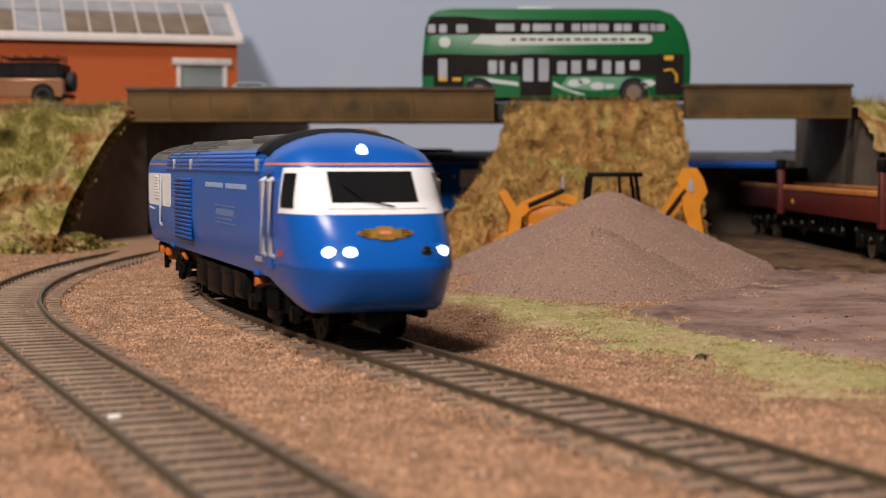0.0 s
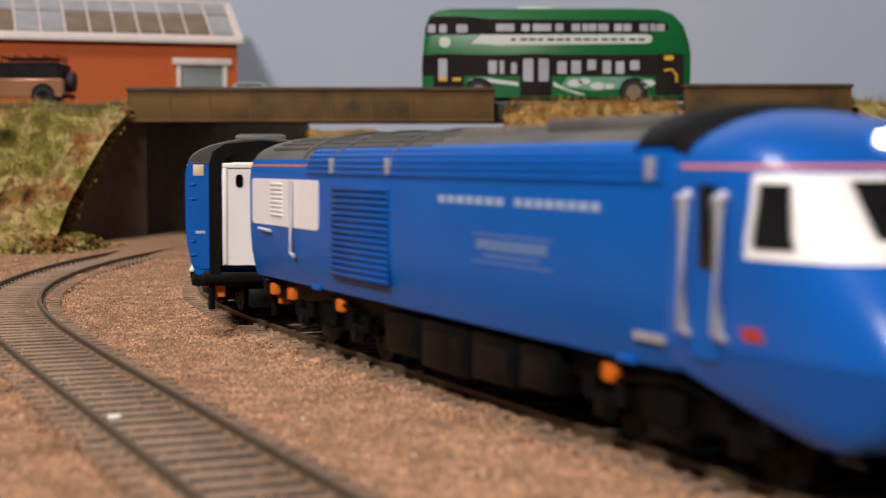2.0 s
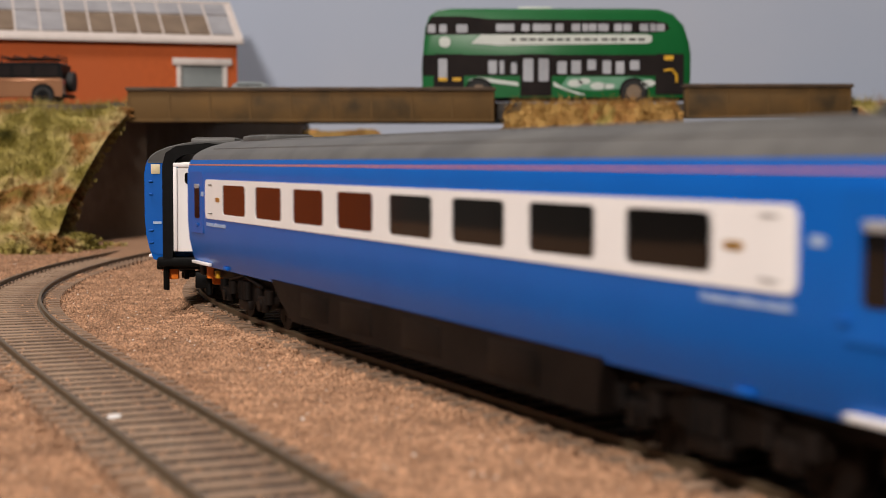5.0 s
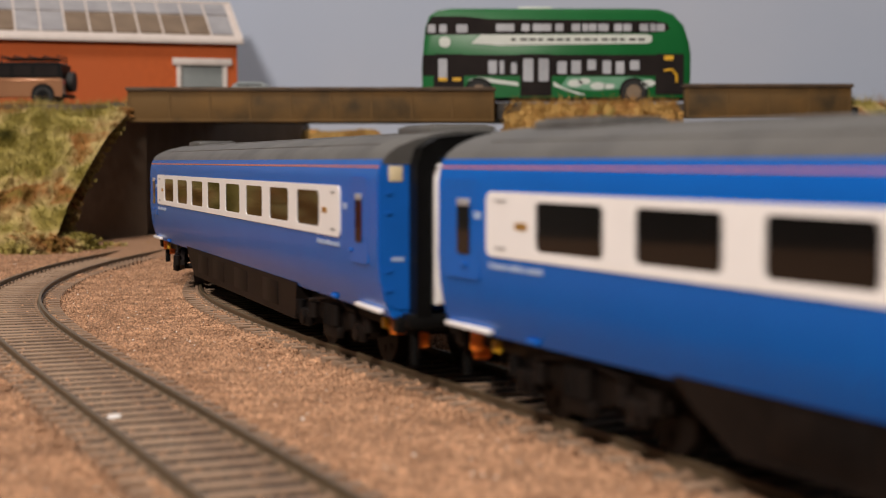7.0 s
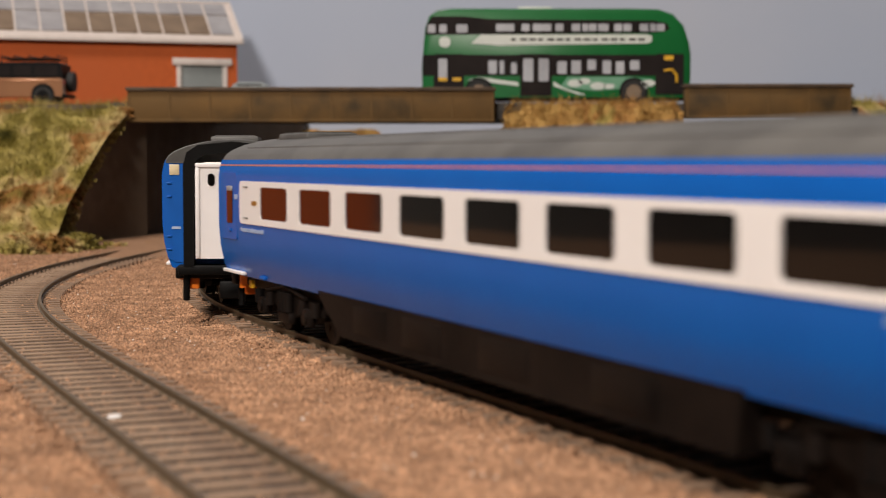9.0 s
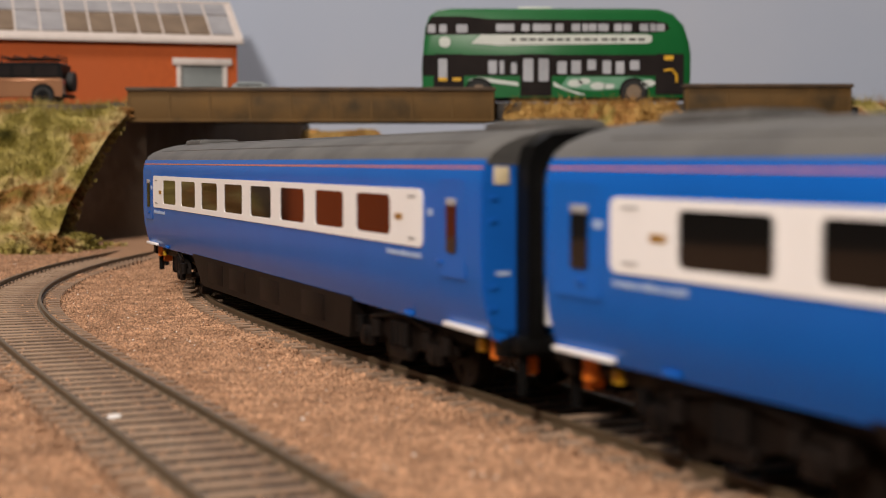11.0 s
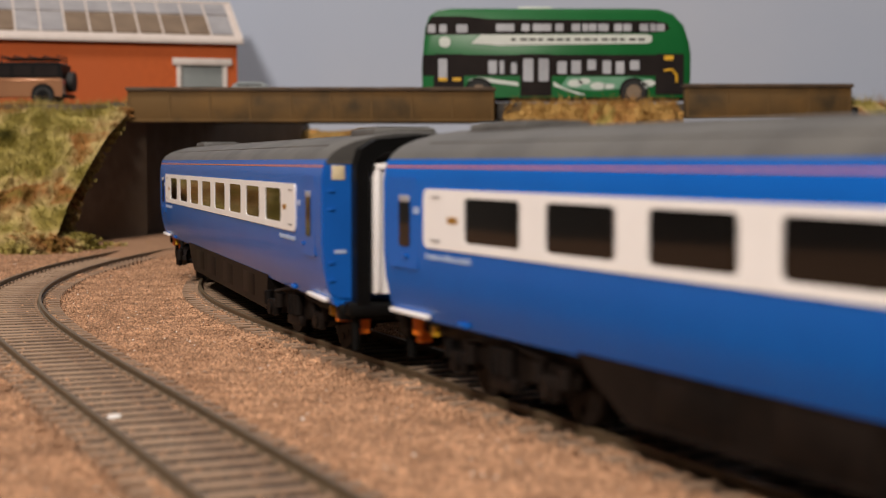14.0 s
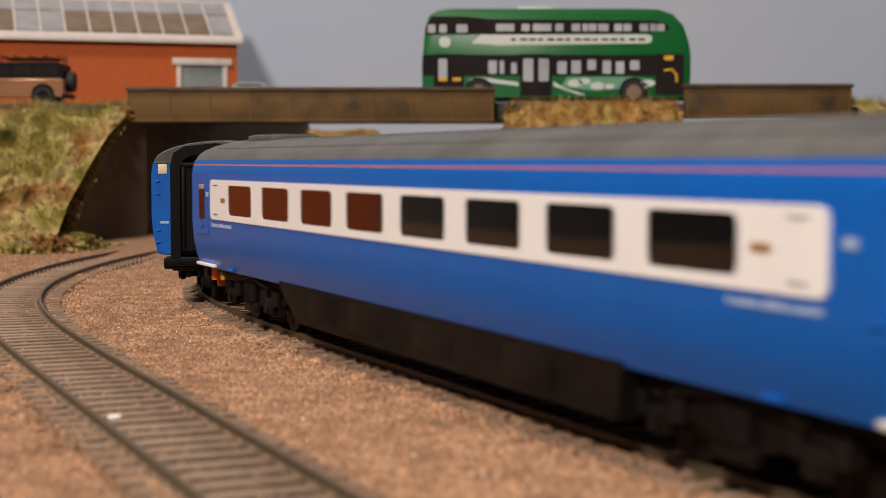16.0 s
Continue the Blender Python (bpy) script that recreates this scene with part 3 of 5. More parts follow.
def heap_points(rng, count):
    p = np.stack([rng.uniform(-30, 170, count), rng.uniform(455, 640, count), np.zeros(count)], 1)
    p[:, 2] = [heap_z(a, b) for a, b in p[:, :2]]
    return p[p[:, 2] > -4]


grit("heap_grit", 26000, heap_points, 0.30, HEAP_GRIT, "fine grey-brown grit lying on the heap", 6)


def skirt_points(rng, count):
    """Brown crumbs round the foot of the heap."""
    p = np.stack([rng.uniform(-30, 150, count), rng.uniform(452, 640, count), np.zeros(count)], 1)
    p[:, 2] = [heap_z(a, b) for a, b in p[:, :2]]
    return p[(p[:, 2] > -5.0) & (p[:, 2] < 1.2 - 3.0 * rng.random(count))]


grit("earth_crumbs", 15000, skirt_points, 0.27, CRUMB, "brown earth crumbs round the foot of the heap", 12)


def yard_points(rng, count):
    p = np.stack([rng.uniform(60, 300, count), rng.uniform(300, 640, count), np.zeros(count)], 1)
    thick = np.array([nz(a, b, 0.035, 6.0) for a, b in p[:, :2]])
    p = p[rng.random(count) < 0.15 + 1.2 * np.clip(thick, 0, 1)]
    p[:, 2] = [yard_z(a, b) for a, b in p[:, :2]]
    return p


grit("yard_crumbs", 9000, yard_points, 0.28, CRUMB, "brown mud crumbs scattered over the yard", 13)


def scrub_z(x, y):
    edge = min((x - 96) / 10, (y - 610 + 14 * nz(x, y, 0.03, 3.0)) / 12, 1.0)
    return ground_z(x, y) + (2.6 * edge + 0.8 * nz(x, y, 0.08, 2.4) if edge > 0 else -3.0)


scrub = part("scrub_ground", height_grid(spans((94, 320, 3)), spans((590, 900, 3)), scrub_z), SCRUB_EARTH)
tagged(scrub, "dark brown scrubby earth along the siding", "ground", kind="structure")


SPINE = [(10, 500), (30, 458), (45, 415), (58, 375), (75, 338), (93, 302), (118, 262)]


def strip_offset(x, y):
    """How far a place lies from the grass strip's middle, in half widths."""
    k = float(np.interp(-y, [-p[1] for p in SPINE], range(len(SPINE))))
    mid = float(np.interp(k, range(len(SPINE)), [p[0] for p in SPINE]))
    return abs(x - mid + 3 * nz(x, y, 0.05, 1.7)) / (13.5 + 3.2 * k)


def mat_z(x, y):
    d = strip_offset(x, y) + 0.9 * nz(x, y, 0.07, 5.5) + 0.5 * nz(x, y, 0.3, 2.5)
    return ground_z(x, y) + max(-1.0, min(0.7, 2.2 * (0.75 - d))) + 0.3 * nz(x, y, 0.25, 4.0)


grass_mat = part("grass_mat", height_grid(spans((-12, 150, 2.0)), spans((262, 500, 2.0)), mat_z), GRASS_MAT)
tagged(grass_mat, "matted pale green grass ground cover beside the track", "grass", kind="stuff")


def grass_strip():
    rng = np.random.default_rng(11)
    verts, faces = [], []
    while len(faces) < 30000:
        y = 262 + 240 * rng.random()
        k = float(np.interp(-y, [-p[1] for p in SPINE], range(len(SPINE))))
        x = float(np.interp(k, range(len(SPINE)), [p[0] for p in SPINE])) + rng.normal(0, 13.0 + 2.6 * k)
        if strip_offset(x, y) + 0.7 * nz(x, y, 0.07, 5.5) > 0.55 + 1.0 * rng.random():
            continue
        z = ground_z(x, y) + 0.3
        h = rng.uniform(0.4, 1.3) * (2.6 if rng.random() < 0.02 else 1.0)
        lean = rng.normal(0, 1.7, 2) * h
        w = rng.normal(0, 0.055, 2)
        n = len(verts)
        verts += [(x - w[0], y - w[1], z), (x + w[0], y + w[1], z), (x + lean[0], y + lean[1], z + h)]
        faces.append((n, n + 1, n + 2))
    stuff_mesh("grass", verts, faces, STRAW, "pale straw-green static grass strip beside the track", "grass")


grass_strip()


# ---- the train ----
WIDE = 18.9
SIDE = [(16.5, 12.5), (17.6, 15.4), (18.5, 19.5), (WIDE, 24.5), (WIDE, 37.0), (18.6, 39.0), (18.0, 41.0)]
ROOF = [(18.0, 41.0), (17.2, 42.2), (15.6, 43.4), (12.5, 44.7), (8.0, 45.8), (4.0, 46.35), (0.0, 46.5)]


def body_shell(x0, x1, raise_low=0.0):
    bm = bmesh.new()
    low = [(15.5, 12.1 + raise_low), (16.5 + raise_low * 0.5, 12.5 + raise_low)] + SIDE[1:]
    loft(bm, [[(x, -y, z) for y, z in low] + [(x, y, z) for y, z in low[::-1]] for x in (x0, x1)], True)
    return bm


def roof_shell(x0, x1, lift=0.0):
    rings = []
    for x, sink in ((x0, 0.5), (x0 + 1.2, 0.0), (x1 - 1.2, 0.0), (x1, 0.5)):
        rings.append([(x, -y, z + lift - sink) for y, z in ROOF] + [(x, y, z + lift - sink) for y, z in ROOF[-2::-1]])
    return loft(bmesh.new(), rings, True)


def side_plate(pts, y0, y1, hand):
    return prism(bmesh.new(), pts, hand * y0, hand * y1, "xz")


def wheelset_mesh():
    bm = bmesh.new()
    cyl(bm, (0, 0, 0), 0.9, 26, "y", 8)
    for side in (-8.2, 8.2):
        sgn = 1 if side > 0 else -1
        cyl(bm, (0, side, 0), 6.0, 2.4, "y", 24)
        cyl(bm, (0, side - sgn * 1.4, 0), 6.6, 0.5, "y", 24)
        for k in range(6):
            a = 2 * math.pi * k / 6
            cyl(bm, (3.6 * math.cos(a), side + sgn * 1.25, 3.6 * math.sin(a)), 0.8, 0.3, "y", 6)
    return bm


def bogie(parent, x, base, mat=UNDER):
    b = part("bogie", box(bmesh.new(), -base * 0.5 - 4, base * 0.5 + 4, -9, 9, 7.4, 9.4, 0.4), mat, parent, "dark grimy bogie", pose(x * MM, 0, 0))
    for hand in (-1, 1):
        h = base * 0.5
        pts = [(-h - 5, 6.6), (-h - 2, 5.0), (-h + 3, 5.0), (-h + 5, 7.4), (-5, 5.2), (5, 5.2), (h - 5, 7.4), (h - 3, 5.0), (h + 2, 5.0),
               (h + 5, 6.6), (h + 5, 8.2), (h + 2, 9.6), (h - 6, 9.8), (5, 11.2), (-5, 11.2), (-h + 6, 9.8), (-h - 2, 9.6), (-h - 5, 8.2)]
        bm = prism(bmesh.new(), pts, hand * 12.6, hand * 14.2, "xz")
        for end in (-h, h):
            box(bm, end - 2.6, end + 2.6, min(hand * 14.2, hand * 15.9), max(hand * 14.2, hand * 15.9), 4.4, 8.2, 0.5)
            cyl(bm, (end, hand * 15.9, 6.1), 1.5, 0.9, "y", 12)
            for d in (-4.4, 4.4):
                cyl(bm, (end + d, hand * 14.9, 8.2), 1.2, 3.2, "z", 10)
        box(bm, -4.6, 4.6, min(hand * 14, hand * 15.6), max(hand * 14, hand * 15.6), 3.6, 6.0, 0.4)
        for d in (-2.6, 0.0, 2.6):
            cyl(bm, (d, hand * 15.1, 8.4), 1.15, 4.4, "z", 10)
        tube(bm, [(-h + 2, hand * 15.0, 10.2), (0, hand * 15.4, 12.2), (h - 2, hand * 15.0, 10.2)], 0.45, 6)
        part("side_frame", bm, mat, b)
    for end in (-1, 1):
        w = part("wheelset", wheelset_mesh(), [mat], b, "dark wheelset with bright treads", pose(end * base * 0.5 * MM, 0, 6.0 * MM))
    return b


def gangway_end(car, x, hand, door_mat, wall_mat, label):
    """End wall, black gangway arch with the door in it, notice, steps and coupling at the end that looks along hand."""
    out = [(15.5, 14.0), (17.6, 15.0)] + SIDE[2:-2] + [(18.6, 39.0), (18.2, 40.3)]
    top = [(18.2, 40.3)] + ROOF
    cap = [(-y, z) for y, z in top] + [(y, z) for y, z in top[-2::-1]]
    part("end_dome", prism(bmesh.new(), [(y * 0.985, z - 0.2) for y, z in cap], x - hand * 0.6, x + hand * 0.3, "yz"), GREY_ROOF, car, "grey roof end")
    shape = [(-y, z) for y, z in out] + [(y, z) for y, z in out[-2::-1]]
    part("end_wall", prism(bmesh.new(), [(y * 0.985, z - 0.25) for y, z in shape], x - hand * 0.6, x + hand * 0.35, "yz"), wall_mat, car)
    a, b = sorted((x + hand * 0.3, x + hand * 5.0))
    arch = [(-13.0, 12.6), (-13.0, 39.5), (-12.0, 43.0), (-9.0, 44.9), (0, 45.8), (9.0, 44.9), (12.0, 43.0), (13.0, 39.5), (13.0, 12.6),
            (10.2, 12.6), (10.2, 38.6), (9.2, 41.0), (7.0, 42.4), (0, 43.0), (-7.0, 42.4), (-9.2, 41.0), (-10.2, 38.6), (-10.2, 12.6)]
    g = part("gangway", prism(bmesh.new(), arch, a, b, "yz"), BLACK, car, "black gangway bellows")
    box_bm = box(bmesh.new(), a, b, -14.5, 14.5, 10.6, 13.2, 0.3)
    part("footplate", box_bm, BLACK, g)
    d0, d1 = sorted((x + hand * 0.35, x + hand * 6.2))
    bm = prism(bmesh.new(), [(-9.7, 15.0), (-9.7, 37.6), (-8.9, 39.6), (-7.0, 40.4), (7.0, 40.4), (8.9, 39.6), (9.7, 37.6), (9.7, 15.0)], d0, d1, "yz")
    door = part("gangway_door", bm, door_mat, car, label)
    e = d1 if hand > 0 else d0
    w0, w1 = sorted((e, e + hand * 0.25))
    part("door_window", prism(bmesh.new(), rounded(-6.4, -4.6, 34.2, 37.4, 0.85), w0, w1, "yz"), GLASS, door)
    bm = bmesh.new()
    for yy in (-9.1, 9.1):
        box(bm, *w_pair(e, hand, 0.6), yy - 0.55, yy + 0.55, 15.2, 39.0, 0.2)
    box(bm, *w_pair(e, hand, 0.6), -9.6, 9.6, 39.0, 40.2, 0.2)
    part("door_frame", bm, door_mat, door)
    for yy in (-1, 1):
        part("notice", box(bmesh.new(), *w_pair(x + hand * 0.35, hand, 0.25), yy * 15.6 - 1.3, yy * 15.6 + 1.3, 37.0, 39.8, 0.1), CREAM, car, "cream end notice")
        bm = bmesh.new()
        for k, zz in enumerate((17.0, 20.5, 31.0, 34.6)):
            box(bm, *w_pair(x + hand * 0.35, hand, 0.45), yy * 17.0 - 0.6, yy * 17.0 + 0.6, zz, zz + 0.5, 0.12)
        part("end_steps", bm, BLUE_DULL, car)
        part("lettering", box(bmesh.new(), *w_pair(x + hand * 0.35, hand, 0.12), yy * 15.2 - 1.2, yy * 15.2 + 1.2, 22.6, 23.3), LINE_PALE, car, "pale end data panel")
    c0, c1 = sorted((x - hand * 6, x + hand * 8.5))
    bm = box(bmesh.new(), c0, c1, -1.6, 1.6, 5.6, 8.0, 0.4)
    box(bm, *w_pair(x + hand * 6.5, hand, 2.0), -3.4, 3.4, 4.6, 9.2, 0.4)
    cyl(bm, (x + hand * 2.0, -12.5, 7.2), 0.9, 7.0, "z", 8)
    cyl(bm, (x + hand * 1.2, 5.0, 9.5), 0.7, 5.0, "z", 8)
    box(bm, *w_pair(x - hand * 3, hand, 4.0), -15.5, 15.5, 9.4, 12.6, 0.5)
    part("coupling", bm, BLACK, car, "black coupling and buffer beam")
    part("cable_box", box(bmesh.new(), *w_pair(x - hand * 1.0, hand, 1.8), -12.2, -9.2, 6.6, 10.8, 0.5), ORANGE, car, "orange jumper cable box")
    return g


def w_pair(x, hand, d):
    return sorted((x, x + hand * d))


REAR, FRONT = -148.0, 155.0
PITCH, WIN = 28.9, 20.4


def coach():
    c = thing("coach", "blue passenger coach with a white window band and grey roof", "railway coach", "coaches of the train")
    body = part("body", body_shell(REAR, FRONT), BLUE, c)
    part("roof", roof_shell(REAR - 0.3, FRONT + 0.3), GREY_ROOF, c, "dark grey ribbed roof")
    bm = bmesh.new()
    for k in range(5):
        yy = -14.4 + k * 7.2
        zz = float(np.interp(abs(yy), [p[0] for p in ROOF[::-1]], [p[1] for p in ROOF[::-1]]))
        box(bm, REAR + 12, FRONT - 14, yy - 0.3, yy + 0.3, zz - 0.4, zz + 0.08)
    part("roof_rib", bm, GREY_ROOF, c)
    for end in (-1, 1):
        for off in ((137.0 if end > 0 else 126.0),):
            bm = box(bmesh.new(), end * off - 11, end * off + 11, -6.5, 6.5, 45.4, 47.4, 0.6)
            for k in range(6):
                box(bm, end * off - 9 + k * 3.4, end * off - 7.4 + k * 3.4, -5.4, 5.4, 47.3, 47.7)
            part("roof_vent", bm, GREY_ROOF, c)
    for hand in (-1, 1):
        part("lining", box(bmesh.new(), REAR + 0.4, FRONT - 0.4, *w_pair(hand * 18.3, hand, 0.2), 39.5, 39.85), ORANGE_LINE, c, "thin orange lining")
        z0, z1, wz0, wz1 = 25.7, 35.9, 27.2, 34.6
        y0, y1 = WIDE - 0.1, WIDE + 0.22
        band = part("window_band", prism(bmesh.new(), rounded(-128.6, -111.5, z0, z1, 1.6, 4, (1, 0, 0, 1)), hand * y0, hand * y1, "xz"), WHITE, c, "white window band")
        bm = prism(bmesh.new(), rounded(111.5, 128.6, z0, z1, 1.6, 4, (0, 1, 1, 0)), hand * y0, hand * y1, "xz")
        for k in range(7):
            x = -111.5 + WIN + k * PITCH
            box(bm, x, x + PITCH - WIN, *w_pair(hand * y0, hand, y1 - y0), z0, z1)
        for k in range(8):
            x = -111.5 + k * PITCH
            box(bm, x, x + WIN, *w_pair(hand * y0, hand, y1 - y0), z0, wz0)
            box(bm, x, x + WIN, *w_pair(hand * y0, hand, y1 - y0), wz1, z1)
            for cx, cz, sx, sz in ((x, wz0, 1, 1), (x + WIN, wz0, -1, 1), (x, wz1, 1, -1), (x + WIN, wz1, -1, -1)):
                prism(bm, [(cx, cz), (cx + sx * 1.0, cz), (cx + sx * 0.3, cz + sz * 0.3), (cx, cz + sz * 1.0)], hand * y0, hand * y1, "xz")
        part("band_frame", bm, WHITE, band)
        for k in range(8):
            x = -111.5 + k * PITCH
            part("window", box(bmesh.new(), x - 0.2, x + WIN + 0.2, *w_pair(hand * (WIDE - 0.3), hand, 0.36), wz0 - 0.2, wz1 + 0.2), GLASS, c, "dark smoked window")
        for end in (-1, 1):
            part("door", side_plate(rounded(*sorted((end * (136.5 if end > 0 else 131.5), end * (148.5 if end > 0 else 145.0))), 21.5, 37.8, 0.8), WIDE - 0.3, WIDE + 0.05, hand), BLUE, c)
            part("door_window", side_plate(rounded(*sorted((end * (140.0 if end > 0 else 135.0), end * (144.6 if end > 0 else 140.0))), 25.5, 34.2, 0.7), WIDE, WIDE + 0.2, hand), GLASS, c, "dark door window")
            part("door_vent", box(bmesh.new(), *sorted((end * (140.2 if end > 0 else 135.2), end * (144.4 if end > 0 else 139.8))), *w_pair(hand * WIDE, hand, 0.3), 33.4, 34.6, 0.1), SILVER, c)
            part("door_handle", box(bmesh.new(), *sorted((end * 136.0, end * 138.0)), *w_pair(hand * WIDE, hand, 0.4), 23.4, 24.1, 0.1), BLUE_DULL, c)
            part("step_board", box(bmesh.new(), *sorted((end * (136.0 if end > 0 else 130.0), end * (153.0 if end > 0 else 147.0))), *w_pair(hand * 17.0, hand, 1.2), 12.9, 13.7, 0.2), WHITE, c, "white step edge")
            part("crest", side_plate(rounded(*sorted((end * 114.2, end * 118.2)), 30.2, 31.3, 0.4), WIDE, WIDE + 0.3, hand), GOLD, c, "small gilt crest")
            bm = bmesh.new()
            for k in range(13):
                x = end * 118.5 - 9.4 + k * 1.47
                prism(bm, rounded(x, x + (1.15 if k % 4 else 0.8), 23.75, 24.6 + 0.2 * (k % 6 == 0), 0.1, 1), hand * (WIDE - 0.1), hand * (WIDE + 0.1), "xz")
            part("lettering", bm, LINE_PALE, c, "pale coach lettering bars")
            bm = bmesh.new()
            for zz in (27.0, 34.4):
                box(bm, *sorted((end * 121.5, end * 125.0)), *w_pair(hand * (WIDE + 0.1), hand, 0.25), zz, zz + 0.22)
            part("panel_hinge", bm, GREY_ROOF, c)
            part("data_panel", side_plate(rounded(*sorted((end * 131.0, end * 133.4)), 31.4, 32.6, 0.2), WIDE, WIDE + 0.12, hand), LINE_PALE, c)
            part("lifting_lug", box(bmesh.new(), *sorted((end * 114.0, end * 118.0)), *w_pair(hand * 16.6, hand, 0.9), 12.7, 13.6, 0.3), BLUE_DULL, c)
        skirt = [(-77, 13.2), (-72, 9.5), (-62, 4.8), (79, 4.8), (81, 13.2)]
        part("side_skirt", prism(bmesh.new(), skirt, hand * 13.0, hand * 16.9, "xz"), UNDER, c, "dark brown underframe skirt")
        for x in (-46, -20, 14, 52):
            part("equipment_door", box(bmesh.new(), x - 9, x + 9, *w_pair(hand * 16.8, hand, 0.22), 6.4, 12.0, 0.08), UNDER, c)
        bm = cyl(bmesh.new(), (150.0, hand * 13.4, 10.4), 1.6, 3.2, "z", 12)
        part("cable_box", bm, ORANGE, c, "orange jumper cable box")
        bm = cyl(bmesh.new(), (-143.0, hand * 13.4, 10.4), 1.6, 3.2, "z", 12)
        part("cable_box", bm, ORANGE, c, "orange jumper cable box")
        part("brake_handle", box(bmesh.new(), 144, 146, *w_pair(hand * 14, hand, 1.0), 9.4, 11.4, 0.2), YELLOW, c, "small yellow handle")
        part("brake_handle", box(bmesh.new(), -135, -133, *w_pair(hand * 14, hand, 1.0), 9.4, 11.4, 0.2), YELLOW, c, "small yellow handle")
    part("underframe", box(bmesh.new(), REAR + 3, FRONT - 3, -13.5, 13.5, 9.5, 13.0, 0.4), UNDER, c)
    for end in (-1, 1):
        gangway_end(c, FRONT if end > 0 else REAR, end, WHITE, BLUE_DULL, "white gangway door")
        bogie(c, end * 105.0, 34.0)
    return c


# the nose: plan outlines stacked from the valance to the roof
NOSE = [(8.2, 105.0, 14.6), (9.5, 108.0, 15.8), (11.0, 109.8, 16.6), (13.0, 111.5, 17.5), (15.0, 112.9, 18.1), (17.0, 114.0, 18.6), (17.8, 114.2, 18.75), (18.6, 114.0, 18.8),
        (20.0, 113.3, 18.85), (22.0, 112.3, WIDE), (25.0, 110.0, WIDE), (28.0, 107.0, WIDE), (29.2, 105.6, WIDE), (30.4, 104.2, WIDE), (31.6, 102.3, WIDE), (35.0, 99.6, WIDE), (38.3, 97.0, 18.75),
        (39.5, 95.8, 18.5), (40.2, 95.0, 18.3), (41.0, 94.0, 18.0), (42.2, 92.4, 17.3), (43.2, 90.6, 16.2), (44.2, 88.4, 14.6), (45.1, 85.8, 12.6),
        (45.9, 83.0, 10.4), (46.5, 80.2, 8.0), (47.0, 77.2, 5.6), (47.3, 74.6, 3.0), (47.4, 73.0, 1.5)]
NOSE_BACK = 72.0


def nose_point(z, a, out=0.0):
    """A point of the nose's skin: height and angle (0 straight ahead, 90 on the near side), pushed out a little."""
    xf = float(np.interp(z, [n[0] for n in NOSE], [n[1] for n in NOSE]))
    w = float(np.interp(z, [n[0] for n in NOSE], [n[2] for n in NOSE]))
    back = NOSE_BACK + 26.0 * max(0.0, 15.2 - z) / 7.0
    span = max(0.2, xf - back)
    ca, sa = abs(math.cos(a)), math.sin(a)
    e = 0.5
    x = back + span * ca ** e
    y = w * math.copysign(abs(sa) ** e, sa)
    n = Vector((ca, math.copysign(abs(sa), sa) * 0.9, 0.25)).normalized()
    return Vector((x, -y, z)) + Vector((n.x, -n.y, n.z)) * out


def nose_patch(z0, z1, a0, a1, out, nz_=6, na=10, shape=None):
    """A thin plate that follows the nose's skin between two heights and two angles (degrees)."""
    bm = bmesh.new()
    outer, inner = [], []
    for i in range(nz_ + 1):
        z = z0 + (z1 - z0) * i / nz_
        lo, hi = (a0, a1) if shape is None else shape((z - z0) / (z1 - z0))
        outer.append([bm.verts.new(nose_point(z, radians(lo + (hi - lo) * k / na), out)) for k in range(na + 1)])
        inner.append([bm.verts.new(nose_point(z, radians(lo + (hi - lo) * k / na), -0.3)) for k in range(na + 1)])
    for i in range(nz_):
        for k in range(na):
            bm.faces.new((outer[i][k], outer[i][k + 1], outer[i + 1][k + 1], outer[i + 1][k]))
    for i in range(nz_):
        for k in (0, na):
            bm.faces.new((outer[i][k], outer[i + 1][k], inner[i + 1][k], inner[i][k]))
    for k in range(na):
        for i in (0, nz_):
            bm.faces.new((outer[i][k], inner[i][k], inner[i][k + 1], outer[i][k + 1]))
    return bm


